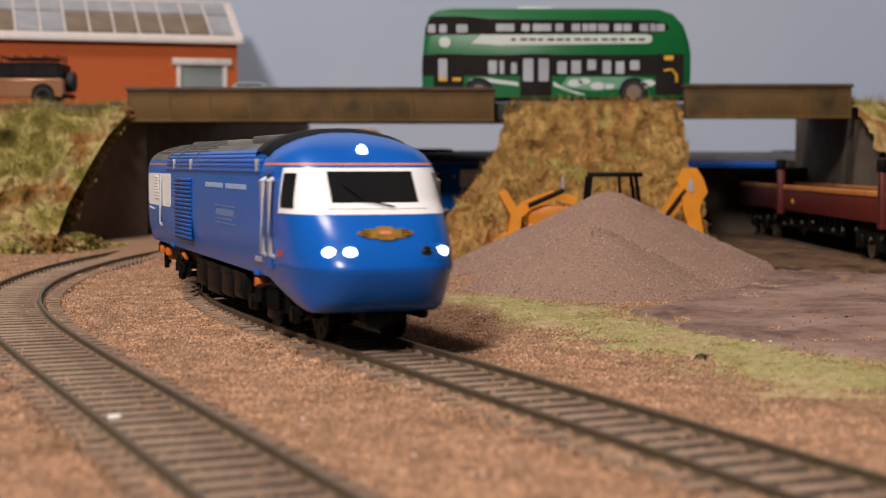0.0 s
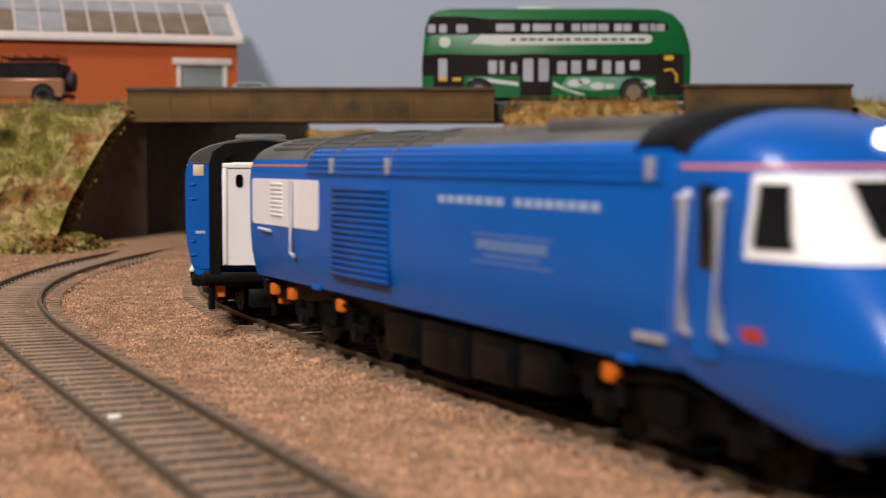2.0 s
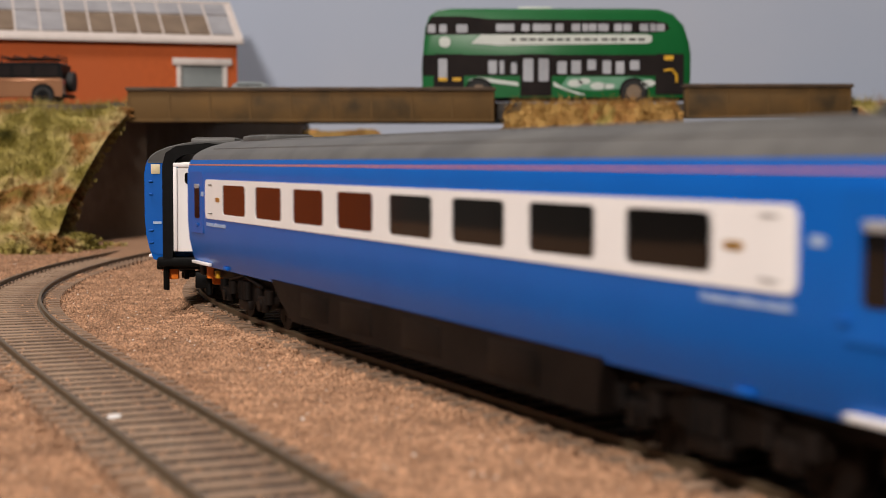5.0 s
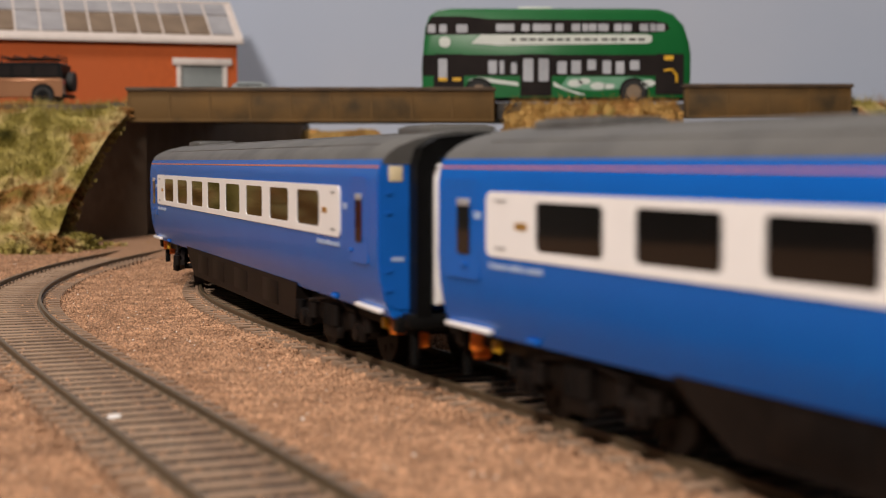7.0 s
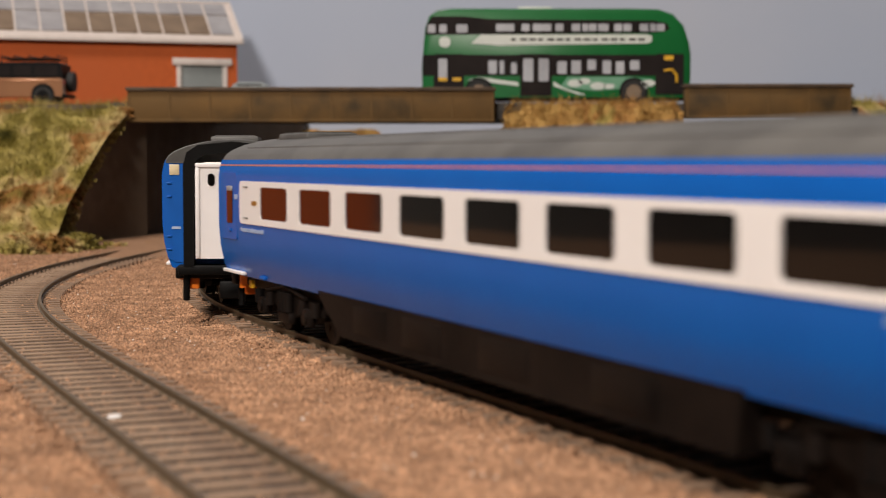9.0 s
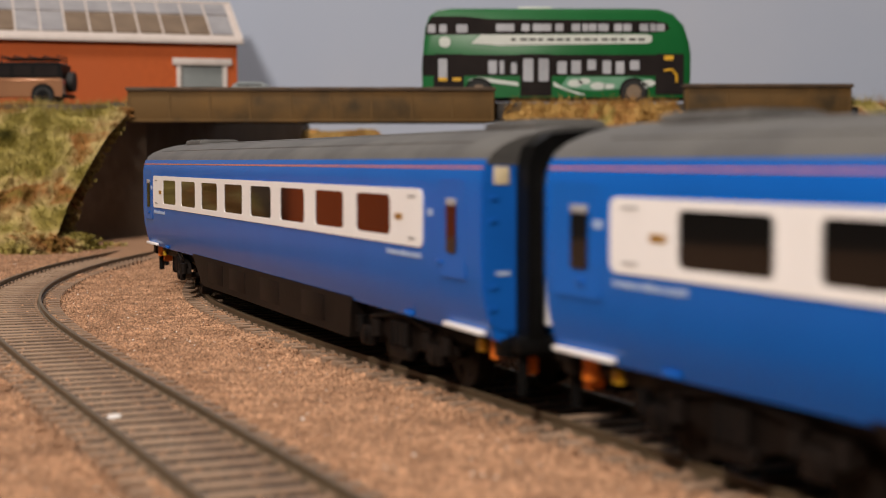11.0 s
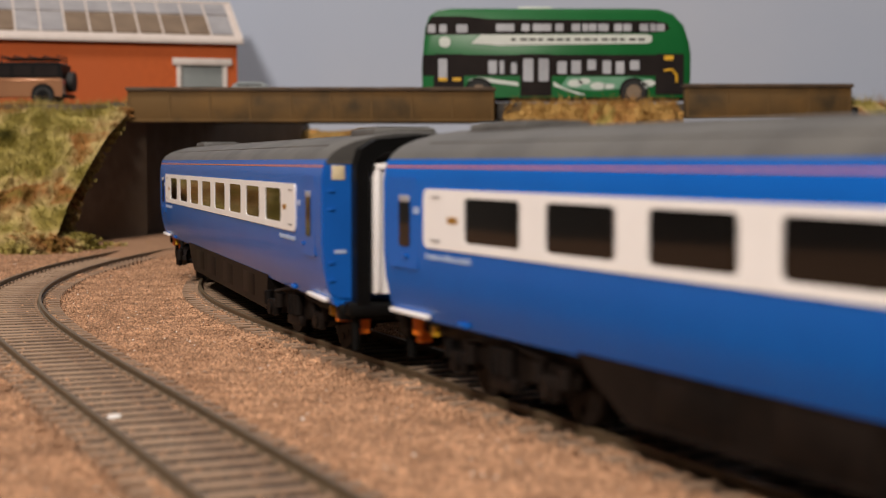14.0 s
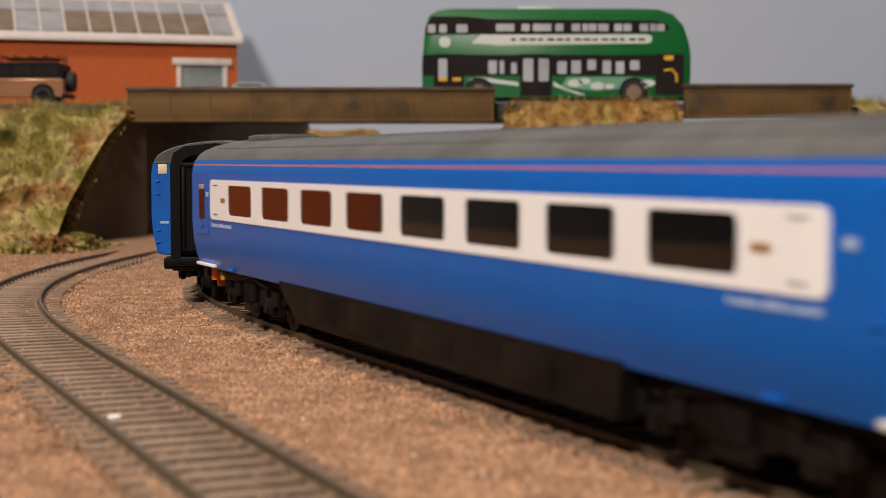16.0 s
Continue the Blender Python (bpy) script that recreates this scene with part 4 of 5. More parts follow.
def power_car():
    c = thing("power_car", "blue diesel power car with white cab band and lit headlamps", "locomotive", "power cars of the train")
    part("body", body_shell(-114, NOSE_BACK + 0.5, 1.4), BLUE, c)
    bm = roof_shell(-114.3, 69)
    part("roof", bm, GREY_ROOF, c, "dark grey roof with louvres")
    angles = [radians(-90 + 180 * k / 48) for k in range(49)]
    bm = bmesh.new()
    loft(bm, [[nose_point(z, a) for a in angles] for z, _, _ in NOSE], False, True)
    part("nose", bm, NOSE_BLUE, c, "smooth blue raked nose")
    part("cab_band", nose_patch(29.2, 39.2, -69, 69, 0.12, 8, 60, lambda q: (-75 + 15 * q, 75 - 15 * q)), WHITE, c, "white band round the cab windows")
    part("windscreen_surround", nose_patch(30.4, 38.9, -20.5, 20.5, 0.35, 6, 24), WHITE, c, "white windscreen surround")
    part("windscreen", nose_patch(31.6, 38.3, -15, 15, 0.55, 6, 24), WINDSCREEN, c, "black windscreen")
    for hand in (-1, 1):
        part("cab_window", nose_patch(30.4, 38.0, 50, 66, 0.3, 5, 6, lambda q, s=hand: (s * (70.5 - 12 * q), s * (53 - 11 * q))), WINDSCREEN, c, "dark cab side window")
    part("lining", nose_patch(39.75, 40.25, -89, 89, 0.12, 2, 60), ORANGE_LINE, c, "thin orange lining")
    wiper = bmesh.new()
    tube(wiper, [nose_point(30.6, radians(-2), 0.9), nose_point(32.0, radians(1.0), 1.1), nose_point(35.6, radians(7.5), 1.0)], 0.21, 6)
    part("wiper", wiper, BLACK, c, "black windscreen wiper")
    # lamps
    for hand in (-1, 1):
        part("lamp_recess", nose_patch(19.8, 23.2, min(hand * 7.5, hand * 31), max(hand * 7.5, hand * 31), 0.1, 4, 10), BLUE_DULL, c, "moulded headlamp recess")
        for ang, lit in ((26.0, True), (11.4, hand > 0)):
            p, q = nose_point(21.5, radians(hand * ang), 0.1), nose_point(21.5, radians(hand * ang), 1.0)
            bm = bmesh.new()
            bmesh.ops.create_uvsphere(bm, u_segments=16, v_segments=10, radius=1.12,
                                      matrix=Matrix.Translation(p) @ (q - p).to_track_quat("Z", "Y").to_matrix().to_4x4() @ Matrix.Diagonal((1.25, 1, 0.4, 1)))
            part("headlamp", bm, LAMP_GLOW if lit else WINDSCREEN, c, "lit white headlamp" if lit else "dark unlit lamp")
    p, q = nose_point(42.8, 0.0, 0.1), nose_point(42.8, 0.0, 1.0) + Vector((0, 0, 0.3))
    bm = bmesh.new()
    bmesh.ops.create_uvsphere(bm, u_segments=16, v_segments=10, radius=1.5, matrix=Matrix.Translation(p) @ (q - p).to_track_quat("Z", "Y").to_matrix().to_4x4() @ Matrix.Diagonal((0.8, 1.2, 0.4, 1)))
    part("headlamp", bm, LAMP_GLOW, c, "lit white roof headlamp")
    wings = nose_patch(24.3, 26.2, -6.4, 6.4, 0.3, 6, 24, lambda q: (-2.6 - 4.2 * (1 - abs(2 * q - 1.1)), 2.6 + 4.2 * (1 - abs(2 * q - 1.1))))
    badge = part("crest", wings, GOLD, c, "winged gilt crest")
    for hand in (-1, 1):
        for k, zz in enumerate((24.75, 25.3, 25.85)):
            a0, a1 = sorted((hand * 1.9, hand * (4.4 + 0.9 * (k == 1))))
            part("feather", nose_patch(zz - 0.1, zz + 0.1, a0, a1, 0.4, 1, 4), BLACK, badge, "dark feather line")
    part("shield", nose_patch(23.9, 26.7, -1.4, 1.4, 0.45, 6, 6, lambda q: (-0.3 - 0.75 * math.sin(math.pi * q), 0.3 + 0.75 * math.sin(math.pi * q))), GOLD, badge, "gilt shield")
    part("boss", nose_patch(25.0, 25.8, -0.22, 0.22, 0.6, 3, 4), ORANGE_LINE, badge, "red boss")
    part("nose_seam", nose_patch(17.9, 18.1, -86, 86, 0.12, 1, 40), BLUE_DULL, c)
    for hand in (-1, 1):
        lo, hi = (75.0, 80.0) if hand > 0 else (-80.0, -75.0)
        part("data_panel", nose_patch(19.6, 21.2, lo, hi, 0.15, 2, 2), RED, c, "small red data panel")
        # louvres along the cantrail
        part("louvre_back", loft(bmesh.new(), [[(x, hand * y, z) for y, z in ((18.5, 37.4), (18.95, 37.4), (18.75, 39.2), (18.2, 41.1), (17.5, 42.2), (16.0, 43.4), (15.5, 43.0))] for x in (-72, 71.8)], True), BLUE, c)
        for k, (yy, zz) in enumerate(((18.85, 38.3), (18.65, 39.5), (18.35, 40.6), (17.85, 41.6), (17.1, 42.5))):
            part("cantrail_louvre", box(bmesh.new(), -72, 71.5, *w_pair(hand * (yy - 0.5), hand, 0.85), zz - 0.3, zz + 0.25, 0.1), BLUE, c)
        for x in (-24.6, -55.5, 68.5):
            part("clip", box(bmesh.new(), x - 0.8, x + 0.8, *w_pair(hand * 18.6, hand, 0.8), 38.2, 41.2, 0.15), SILVER, c, "pale grey clip")
        part("lining", box(bmesh.new(), -113.5, -73, *w_pair(hand * 18.3, hand, 0.2), 39.45, 39.95), ORANGE_LINE, c, "thin orange lining")
        panel = part("guard_panel", side_plate(rounded(-112.0, -64.0, 26.2, 36.7, 1.3), WIDE - 0.1, WIDE + 0.12, hand), WHITE, c, "white guard compartment panel")
        bm = bmesh.new()
        for k in range(8):
            box(bm, -97, -88.5, *w_pair(hand * WIDE, hand, 0.42), 28.4 + k * 0.98, 28.9 + k * 0.98, 0.1)
        part("vent_grille", bm, WHITE, panel)
        bm = bmesh.new()
        tube(bm, [(-80.5, hand * (WIDE + 0.8), 36.5), (-80.5, hand * (WIDE + 0.8), 20.8), (-78.5, hand * (WIDE + 0.8), 20.2)], 0.45)
        tube(bm, [(-105, hand * (WIDE + 0.6), 25.2), (-96, hand * (WIDE + 0.6), 24.9)], 0.35)
        part("handrail", bm, RAIL_PALE, c, "pale handrail")
        back = part("radiator_grille", side_plate(rounded(-55.5, -24.3, 17.2, 35.8, 0.3), WIDE - 0.1, WIDE + 0.03, hand), GRILLE_BACK, c, "dark grille with blue slats")
        slat = to_mesh("slat", box(bmesh.new(), -55.5, -24.3, -0.35, 0.35, -0.46, 0.30, 0.1), BLUE)
        for k in range(15):
            ob = new("slat", slat)
            ob.parent = back
            ob.matrix_basis = pose(0, hand * (WIDE + 0.25) * MM, (18.3 + k * 1.22) * MM, hand * -18, 0, 0)
        for x in (77.4, 85.2):
            part("handrail", tube(bmesh.new(), [(x, hand * (WIDE - 0.2), 36.6), (x, hand * (WIDE + 0.9), 36.2), (x, hand * (WIDE + 0.9), 19.8), (x, hand * (WIDE - 0.2), 19.4)], 0.75), RAIL_PALE, c, "pale cab handrail")
        part("cab_door", side_plate(rounded(78.6, 84.2, 16.5, 38.4, 0.4), WIDE - 0.3, WIDE + 0.02, hand), BLUE_DULL, c)
        part("door_window", side_plate(rounded(80.0, 83.6, 27.5, 37.8, 0.5), WIDE - 0.2, WIDE + 0.16, hand), WINDSCREEN, c, "dark door window")
        for x0, x1, z0, z1 in ((-1.0, 25.5, 33.7, 35.0), (28.5, 56.0, 33.7, 35.0)):
            n = 7 if x0 < 0 else 8
            for k in range(n):
                w = (x1 - x0) / n
                part("lettering", side_plate(rounded(x0 + k * w, x0 + k * w + w * 0.72, z0, z1, 0.15), WIDE - 0.05, WIDE + 0.1, hand), LINE_PALE, c)
        for x0, x1, z0, z1 in ((13.0, 41.0, 28.9, 29.2), (14.5, 39.5, 26.6, 28.3), (17.0, 37.0, 25.5, 25.9), (13.0, 41.0, 24.5, 24.8)):
            part("nameplate_bar", side_plate(rounded(x0, x1, z0, z1, 0.12), WIDE - 0.05, WIDE + 0.08, hand), NAME_PALE, c)
        part("number_bar", side_plate(rounded(63.7, 71.8, 17.2, 18.3, 0.15), WIDE - 0.9, WIDE - 0.25, hand), SILVER, c)
        for x, zz in ((-106.5, 10.8), (-93.5, 10.6), (-60.4, 10.8), (52.0, 11.0)):
            part("cable_box", box(bmesh.new(), x - 1.5, x + 1.5, *w_pair(hand * 14.2, hand, 2.0), zz - 1.3, zz + 1.5, 0.6), ORANGE, c, "orange equipment box")
        for x in (-70.0, 60.0):
            part("lifting_lug", box(bmesh.new(), x - 2.4, x + 2.4, *w_pair(hand * 16.9, hand, 0.9), 13.4, 14.6, 0.3), BLUE_DULL, c)
        for x0, x1, z0 in ((-34, -18, 4.6), (-16, 4, 3.8), (6, 22, 4.6), (24, 36, 5.4)):
            bm = box(bmesh.new(), x0, x1, *w_pair(hand * 11.0, hand, 5.0), z0, 12.4, 0.5)
            tank = part("fuel_tank", bm, BLACK, c, "black underfloor tank")
            part("tank_cover", box(bmesh.new(), x0 + 2, x1 - 2, *w_pair(hand * 15.8, hand, 0.5), z0 + 1.5, 10.6, 0.2), UNDER, tank)
    part("underframe", box(bmesh.new(), -111, 92, -13.5, 13.5, 8.6, 13.0, 0.4), BLACK, c)
    bm = loft(bmesh.new(), [[(x, -y, z + s) for y, z in ROOF] + [(x, y, z + s) for y, z in ROOF[-2::-1]] for x, s in ((61, -0.3), (63.5, 1.9), (71.5, 1.9), (75.5, 0.5))], True)
    part("roof_collar", bm, BLACK, c, "black roof collar behind the dome")
    bm = box(bmesh.new(), 22, 63, -10.5, 10.5, 44.6, 47.2, 0.8)
    part("roof_hatch", bm, GREY_ROOF, c)
    bm = bmesh.new()
    for k in range(9):
        for yy in (-1, 1):
            box(bm, -8 + k * 2.6, -6.9 + k * 2.6, *sorted((yy * 3.0, yy * 11.5)), 44.6, 46.5, 0.15)
    part("exhaust_grille", bm, ROOF_PALE, c, "grey roof grille bars")
    bm = bmesh.new()
    for k in range(4):
        for yy in (-1, 1):
            q = 15.6 - k * 2.2
            zz = float(np.interp(q, [p[0] for p in ROOF[::-1]], [p[1] for p in ROOF[::-1]]))
            box(bm, -104, -12, *sorted((yy * (q - 0.6), yy * (q + 0.6))), zz - 0.4, zz + 0.35, 0.12)
    for x in (-76, -55.5, -24.6):
        for (y0, z0), (y1, z1) in zip(ROOF, ROOF[1:]):
            for yy in (-1, 1):
                tube(bm, [(x, yy * y0, z0 + 0.3), (x, yy * y1, z1 + 0.3)], 0.4, 5)
    part("roof_louvre", bm, GREY_ROOF, c)
    gangway_end(c, -114, -1, BLACK, BLUE_DULL, "black gangway door")
    for x in (-67.5, 67.5):
        bogie(c, x, 34.0, BLACK)
    bm = box(bmesh.new(), 92, 104, -3, 3, 5.4, 8.6, 0.6)
    cyl(bm, (102, 0, 6.5), 2.2, 3.0, "x", 12)
    part("coupling", bm, BLACK, c, "black front coupling housing")
    return c


LEAD = power_car()
TAIL = copy_thing(LEAD, pose(1.4, 1.0, 0))
COACHES = [coach()]
for _ in range(3):
    COACHES.append(copy_thing(COACHES[0], pose(1.2, 1.0, 0)))
LEAD["label"] = "blue diesel power car leading the train, headlamps lit"
TAIL["label"] = "blue diesel power car closing the train"


# ---- the brick shed on the raised ground ----
def shed():
    at = pose(-0.1262, 0.960, 0.0708, 0, 0, 17.5)
    s = thing("brick_shed", "orange-red brick industrial shed with white-trimmed glazed roof", "building", at=at)
    L, D, H, R, TOP = 190.0, 50.0, 43.0, 26.0, 45.0
    # front wall with its door opening, then the gables and the back
    front = [(-L, 0), (-35, 0), (-35, 28), (-8, 28), (-8, 0), (0, 0), (0, H), (-L, H)]
    part("wall", prism(bmesh.new(), front, 0, 3, "xz"), BRICK, s, "orange-red brick front wall")
    for x in (-3.0, -L):
        part("wall", prism(bmesh.new(), [(3.1, 0), (D, 0), (D, H), (TOP, H + R - 0.3), (3.1, H)], x, x + 3, "yz"), BRICK, s, "orange-red brick gable wall")
    part("wall", box(bmesh.new(), -L + 3.1, -3.1, D - 3, D, 0, H), BRICK, s)
    part("plinth", box(bmesh.new(), -L - 0.5, -37.2, -0.8, 0, 0, 3.0, 0.2), BRICK, s)
    for side in (0, 1):
        bm = bmesh.new()
        y0, y1 = (-3.0, TOP) if side == 0 else (D + 3.0, TOP)
        z0 = H - 1.2
        loft(bm, [[(x, y0, z0), (x, y1, H + R), (x, y1, H + R + 1.6), (x, y0, z0 + 1.6)] for x in (-L - 3, 3.0)], True)
        roof = part("roof", bm, SHED_WHITE, s, "white-framed roof slope")
        if side == 0:
            n = 13
            for k in range(n):
                w = (L - 2) / n
                x1 = -1.5 - k * w
                x0 = x1 - w + 1.4
                def slope(t, x):
                    return (x, y0 + (y1 - y0) * t, z0 + 1.75 + (H + R - z0) * t)
                for t0, t1, mat in ((0.12, 0.60, ROOF_BROWN if k in (1, 2, 3, 4, 5, 6, 9, 10) else ROOF_GLASS), (0.64, 0.93, ROOF_GLASS)):
                    bm = bmesh.new()
                    loft(bm, [[slope(t0, x), slope(t1, x), tuple(np.array(slope(t1, x)) + (0, -0.4, 0.7)), tuple(np.array(slope(t0, x)) + (0, -0.4, 0.7))] for x in (x0, x1)], True)
                    part("roof_panel", bm, mat, roof)
        part("gutter", box(bmesh.new(), -L - 3, 3.2, min(y0 - 1.6, y0 + 0.4), max(y0 - 1.6, y0 + 0.4), z0 - 1.0, z0 + 1.0, 0.4), SHED_WHITE, s, "white gutter")
    part("ridge", box(bmesh.new(), -L - 3, 3.2, TOP - 1.8, TOP + 1.8, H + R - 0.4, H + R + 2.2, 0.5), SHED_WHITE, s)
    for x in (-L - 3.2, 1.6):
        bm = loft(bmesh.new(), [[(x, -3.6, H - 2.5), (x + 1.8, -3.6, H - 2.5), (x + 1.8, -3.6, H + 1.2), (x, -3.6, H + 1.2)],
                                [(x, TOP, H + R - 1.5), (x + 1.8, TOP, H + R - 1.5), (x + 1.8, TOP, H + R + 2.4), (x, TOP, H + R + 2.4)]], True)
        part("bargeboard", bm, SHED_WHITE, s, "white bargeboard")
    door = part("door", box(bmesh.new(), -34.5, -8.5, 1.2, 2.4, 0.2, 28), DOOR_GREY, s, "pale grey roller door")
    slat = bmesh.new()
    for k in range(13):
        box(slat, -34.5, -8.5, 0.8, 1.3, 1 + k * 2.1, 2.4 + k * 2.1, 0.1)
    part("door_slats", slat, DOOR_GREY, door)
    part("handle", box(bmesh.new(), -15, -12.5, 0.2, 0.9, 9, 14, 0.3), BLACK, door, "dark door handle")
    for x0, x1 in ((-37, -34.2), (-8.8, -6.2)):
        part("door_jamb", box(bmesh.new(), x0, x1, -1.0, 1.0, 0, 28, 0.2), SHED_WHITE, s, "white door jamb")
    part("lintel", box(bmesh.new(), -39.5, -3.5, -1.8, 0.6, 28, 32.2, 0.3), SHED_WHITE, s, "white door lintel")
    return s


shed()


def wheel(parent, x, y, z, r, width, hub=BLACK, rim_label="grey wheel rim"):
    tyre = part("wheel", cyl(bmesh.new(), (0, 0, 0), r, width, "y", 28), TYRE, parent, "black tyre", pose(x * MM, y * MM, z * MM))
    bm = cyl(bmesh.new(), (0, 0, 0), r * 0.6, width + 0.5, "y", 20)
    cyl(bm, (0, 0, 0), r * 0.2, width + 1.1, "y", 12)
    part("rim", bm, hub, tyre, rim_label)
    return tyre


def bus():
    b = thing("double_decker_bus", "green double-decker bus with rounded rear, parked on the bridge", "bus", at=pose(0.060, 0.845, 0.0708))
    W, H, L0, L1 = 15.5, 50.5, -71.0, 71.5
    # side outline: upright front at low x, rear rounded at high x
    outline = [(L0, 3.5), (L0 - 0.2, 20), (L0 + 0.4, 28), (L0 + 1.4, 40), (L0 + 3.6, 46.5), (L0 + 8, 49.6), (L0 + 16, H), (40, H), (54, H - 0.3), (62, H - 3), (67.5, H - 9), (70.5, H - 18), (L1, 27), (L1, 16), (L1 - 0.6, 3.5)]
    rings = []
    for yy, s in ((-W, 0.965), (-W + 0.6, 0.99), (-W + 2.2, 1.0), (W - 2.2, 1.0), (W - 0.6, 0.99), (W, 0.965)):
        rings.append([(x * (1 - (1 - s) * 0.5), yy, 3.5 + (z - 3.5) * (1 - (1 - s) * 0.7)) for x, z in outline])
    part("body", loft(bmesh.new(), rings, True), BUS_GREEN, b)
    f = -W
    def strip(name, pts, mat, d, label="", parent=b):
        return part(name, prism(bmesh.new(), pts, f + 0.2, f - d, "xz"), mat, parent, label)
    strip("upper_glazing", [(L0 + 1.6, 36.5), (50, 37.5), (58, 38.6), (60, 40), (58.5, 42.4), (52, 44.0), (-35, 44.8), (-50, 46.3), (L0 + 5, 46.2), (L0 + 2.4, 42)], BUS_DARK, 0.15, "dark upper-deck glazing")
    strip("lower_glazing", rounded(L0 + 0.2, 66.5, 15.0, 26.0, 1.0), BUS_DARK, 0.15, "dark lower-deck glazing")
    strip("rear_platform", rounded(52.5, 67.5, 5.0, 26.5, 0.6), BUS_DARK, 0.25, "dark open rear platform")
    strip("front_door", rounded(L0 + 6, L0 + 22, 4.2, 26.4, 0.6), BUS_DARK, 0.3, "dark front doors")
    strip("middle_door", rounded(-19, -2.5, 4.2, 26.4, 0.6), BUS_DARK, 0.3, "dark middle doors")
    xs = [-32, -26.5, -18.5, -12.5, -7, -0.5, 8, 12.5, 17, 22, 30.5, 35.5, 44.0, 48.5, 53.0]
    for k, x in enumerate(xs):
        strip("window", rounded(x, x + (4.2 if k % 3 else 5.6), 38.4, 42.3, 0.6), BUS_SEEN, 0.3, "pale pane painted as light seen through window")
    for x0, x1 in ((L0 + 3, L0 + 7), (L0 + 9, L0 + 13), (L0 + 18, L0 + 24)):
        strip("window", rounded(x0, x1, 37.6, 42.0, 0.6), BUS_SEEN, 0.3, "pale pane painted as light seen through window")
    for x0, x1, z0, z1 in ((-36, -31.5, 16, 23), (-30, -27.6, 16, 23), (-24, -21, 16, 22), (0.5, 5.5, 16, 22.6), (8, 13, 16, 23), (16.5, 21, 18, 23.5), (24.5, 29, 16, 23), (31.5, 36, 16, 22.5), (39, 44, 18, 23), (L0 + 8.5, L0 + 13.2, 14, 24)):
        strip("window", rounded(x0, x1, z0, z1, 0.6), BUS_SEEN, 0.32, "pale pane painted as light seen through window")
    for x0, x1 in ((-17.6, -12.2), (-9.4, -4.0)):
        strip("door_leaf", rounded(x0, x1, 12, 24, 0.6), BUS_SEEN, 0.4, "grey glazed door leaf")
    strip("advert_panel", [(-45, 32.0), (-30, 31.0), (48, 32.0), (50.5, 33.0), (50.5, 36.0), (48, 36.8), (-40, 36.6)], BUS_PALE, 0.2, "pale advert panel with dark bars")
    for k in range(15):
        strip("advert_bar", rounded(-24 + k * 4.8, -20.4 + k * 4.8 - 1.1 * (k % 3 == 0), 33.5, 34.6, 0.2), BUS_DARK, 0.3)
    strip("emblem", rounded(L0 + 9, L0 + 15, 30, 35.4, 2.4), BUS_PALE, 0.2, "round pale emblem")
    strip("swoosh", [(L0 + 24, 12.8), (-20, 9.5), (-20, 11.5), (L0 + 30, 14.4)], BUS_PALE, 0.25, "pale swoosh")
    strip("swoosh", [(-1.5, 9.5), (12, 5.0), (16, 5.0), (4, 8.6), (-1.5, 12)], BUS_PALE, 0.25, "pale swoosh")
    strip("vinyl", [(2, 9), (20, 7), (48, 9), (52, 13), (40, 14.4), (6, 14.4)], BUS_MINT, 0.22, "mint leaf pattern")
    for x, z, r in ((10, 11, 3), (15, 12, 2.4), (22, 9.6, 3), (28, 9.4, 2.2), (44, 9.6, 3.4), (49, 11, 2.6)):
        strip("leaf", [(x + r * 1.4 * math.cos(a), z + r * 0.7 * math.sin(a)) for a in np.linspace(0, 5.6, 9)], BUS_PALE, 0.3)
    for x0 in (L0 + 8.6, L0 + 16):
        strip("door_rail", rounded(x0, x0 + 4.6, 12.2, 14.0, 0.4), YELLOW, 0.5, "yellow grab rail")
    strip("sign", rounded(57, 62, 23.2, 25.6, 0.3), YELLOW, 0.5, "yellow-green lit sign")
    bm = tube(bmesh.new(), [(57, f - 0.6, 17.5), (61, f - 0.6, 18.2), (63.6, f - 0.6, 15.5), (63.8, f - 0.6, 11.5)], 0.7)
    part("grab_rail", bm, YELLOW, b, "curved yellow grab rail")
    part("roof_pod", box(bmesh.new(), -20, -2, -8, 8, H - 0.4, H + 1.6, 0.6), BUS_PALE, b, "pale roof pod")
    part("skirt", box(bmesh.new(), L0 + 2, L1 - 2, -W + 0.8, W - 0.8, 2.2, 4.2, 0.3), BLACK, b)
    for x in (-41.0, 41.0):
        part("wheel_arch", cyl(bmesh.new(), (x, 0, 6.5), 7.6, 2 * W + 0.5, "y", 28), BLACK, b)
        for hand in (-1, 1):
            wheel(b, x, hand * (W - 1.6), 6.5, 6.5, 4.0, ROOF_BROWN)
    return b


bus()


